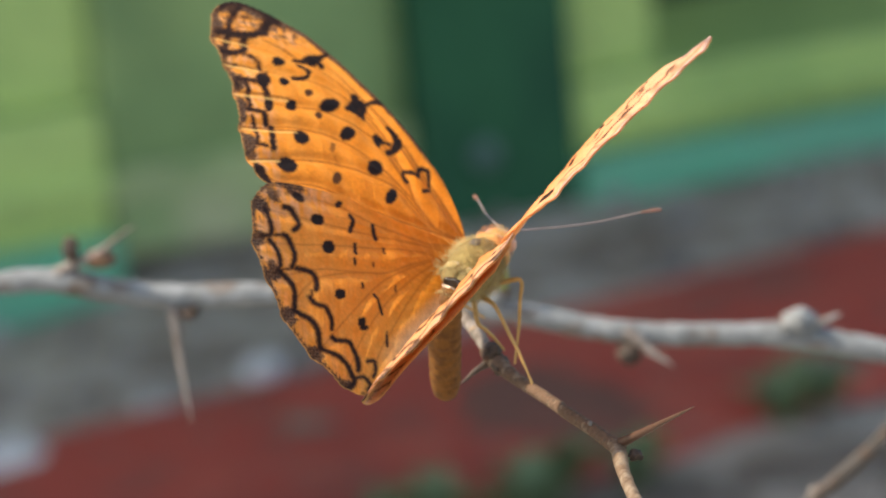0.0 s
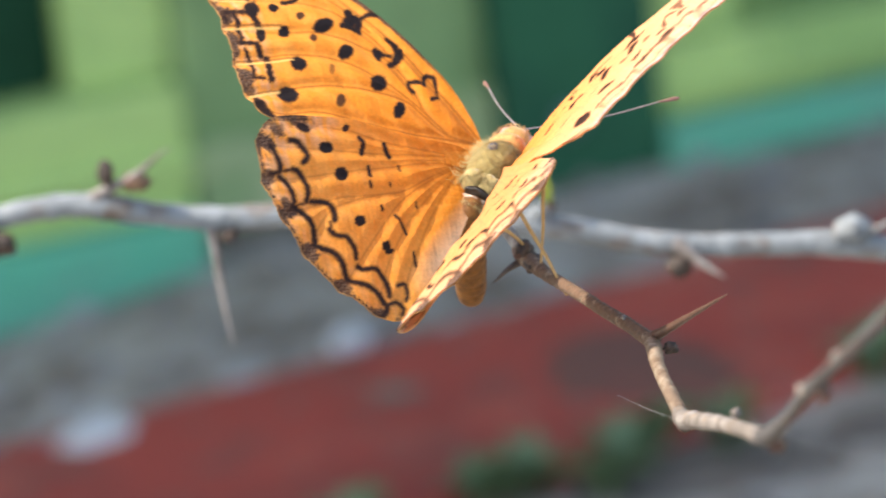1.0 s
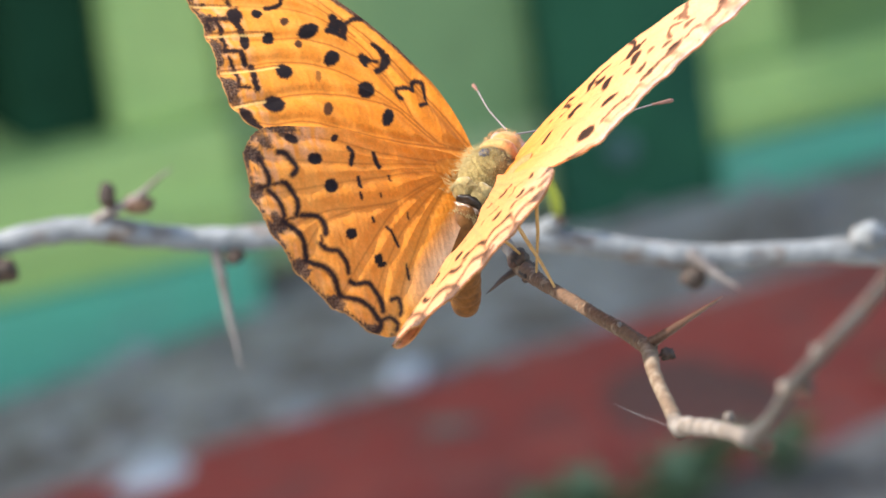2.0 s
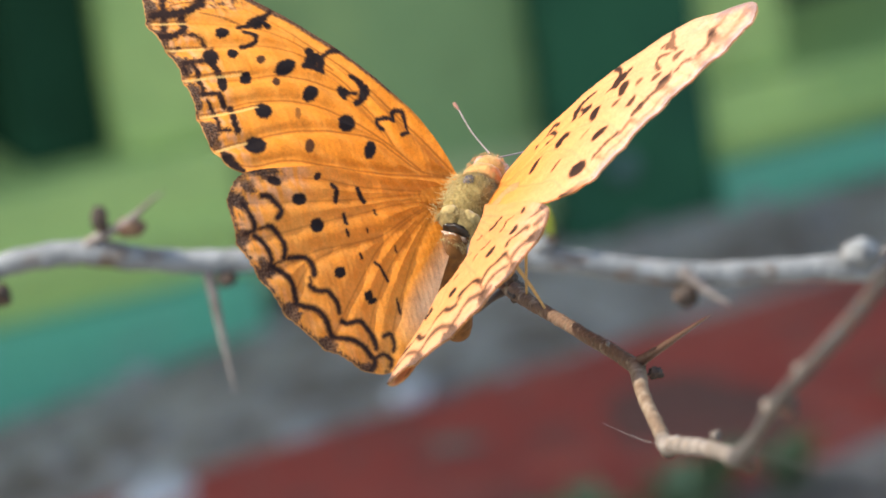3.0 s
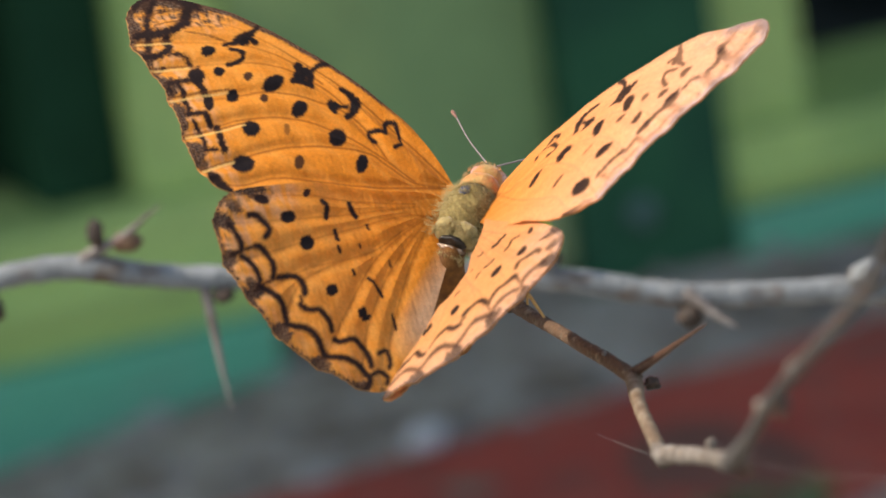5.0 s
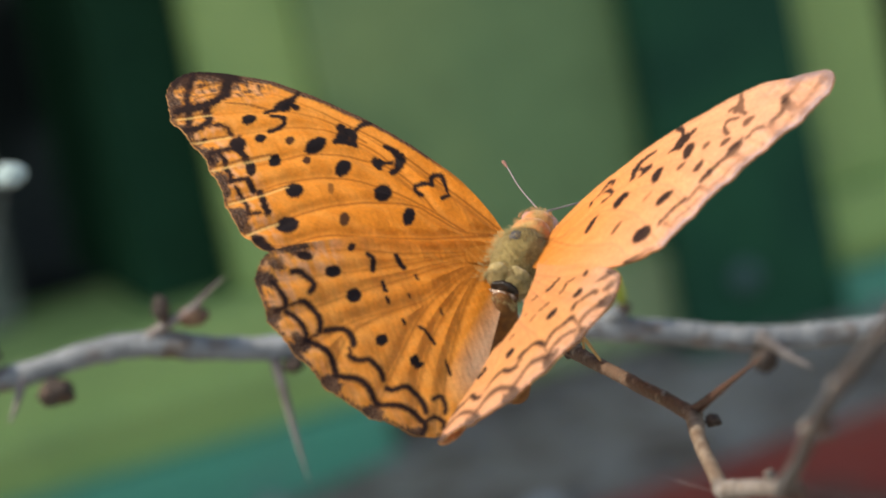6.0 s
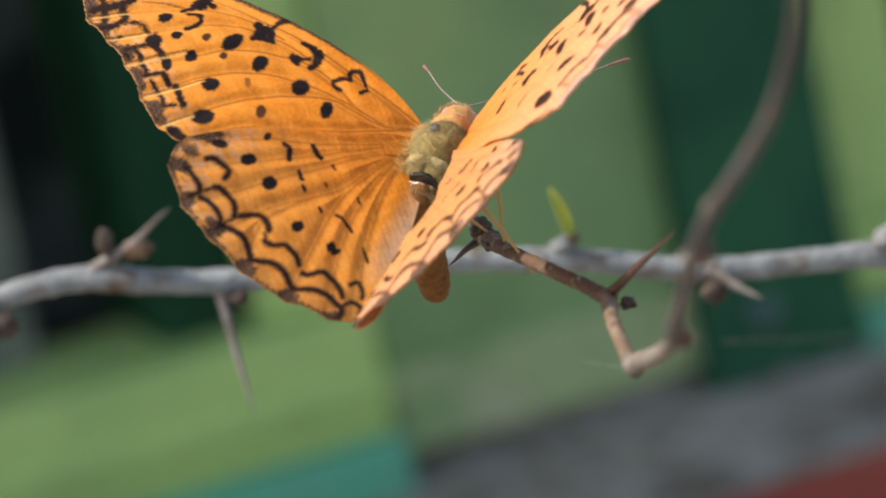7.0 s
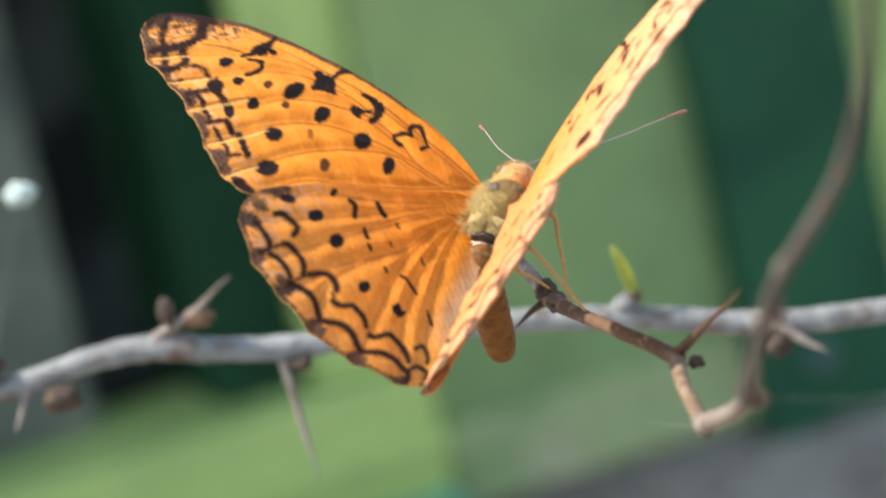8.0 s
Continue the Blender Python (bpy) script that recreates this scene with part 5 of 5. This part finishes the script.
        leg = part("leg", tube(bmesh.new(), [(*hip, 0.26), (*hip.lerp(knee, 0.5), 0.27), (*knee, 0.20), (*knee.lerp(ankle, 0.5), 0.18), (*ankle, 0.16)], sides=10, step=0.15, rough=0.1), LEG, body, "slender ochre leg")
        part("foot", tube(bmesh.new(), [(*ankle, 0.16), (*ankle.lerp(end, 0.5), 0.12), (*end, 0.11), (*(end + (end - ankle).normalized() * 0.3), 0.05)], sides=8, step=0.15, rough=0.1), LEG, leg)
    fore_l = wing_sheet(FORE_EDGE, (-0.8, 1.2), 600, (0.37, 0.70), VEINS_FORE, fore_paint, -3.07, 2.3)
    hind_l = wing_sheet(HIND_EDGE, (-0.9, -0.1), 600, (0.285, 0.685), VEINS_HIND, hind_paint, -0.16, 1.2, scallop=0.24)
    # the right pair carries the sun's glare in its colours
    fore_r = wing_sheet(FORE_EDGE, (-0.8, 1.2), 600, (0.37, 0.70), VEINS_FORE, lambda *a: fore_paint(*a, glare=0.55), -1.75, 1.2, scallop=0.05, rim_bend=0.5)
    hind_r = wing_sheet(HIND_EDGE, (-0.9, -0.1), 600, (0.285, 0.685), VEINS_HIND, lambda *a: hind_paint(*a, glare=0.3), 0.07, 1.1, 0.132, 0.2, True, 1.0, -12.5)
    moving = []
    for name, sheet, side, drop, label in (("hindwing", hind_l, -1, 3.3, "orange hindwing with black scalloped arcs along its margin"), ("hindwing", hind_r, 1, None, "orange hindwing with black scalloped arcs along its margin"),
                                           ("forewing", fore_l, -1, 0.0, "orange forewing with black spots and a dark tip"), ("forewing", fore_r, 1, 0.0, "orange forewing with black spots and a dark tip")):
        moving.append((wing(name, sheet, side, body, label), side, drop))
    return body, moving, feelers


INSECT, WINGS, FEELERS = butterfly()


def motions():
    walk(INSECT, [(t, pose(*row)) for t, *row in BODY])
    for ob, side, drop in WINGS:
        if side < 0:
            walk(ob, [(t, pose(-0.002, 0, 0.001, 0, w + drop, 0)) for t, w in LIFT_LEFT])
        elif drop is None:
            walk(ob, [(t, pose(-0.0002, -0.0023, 0.0013, -7.85, -w, 13.3)) for t, w in LIFT_RIGHT_HIND])
        else:
            walk(ob, [(t, pose(0.0012, 0.0004, 0.0011, 0.1, -w, swing)) for t, w, swing in LIFT_RIGHT])
    for (ob, base), turns in zip(FEELERS, (SWING_LEFT, SWING_RIGHT)):
        hinge = Matrix.Translation(base * MM)
        walk(ob, [(t, hinge @ Matrix.Rotation(radians(w), 4, SWING_AXIS) @ hinge.inverted()) for t, w in turns])


motions()
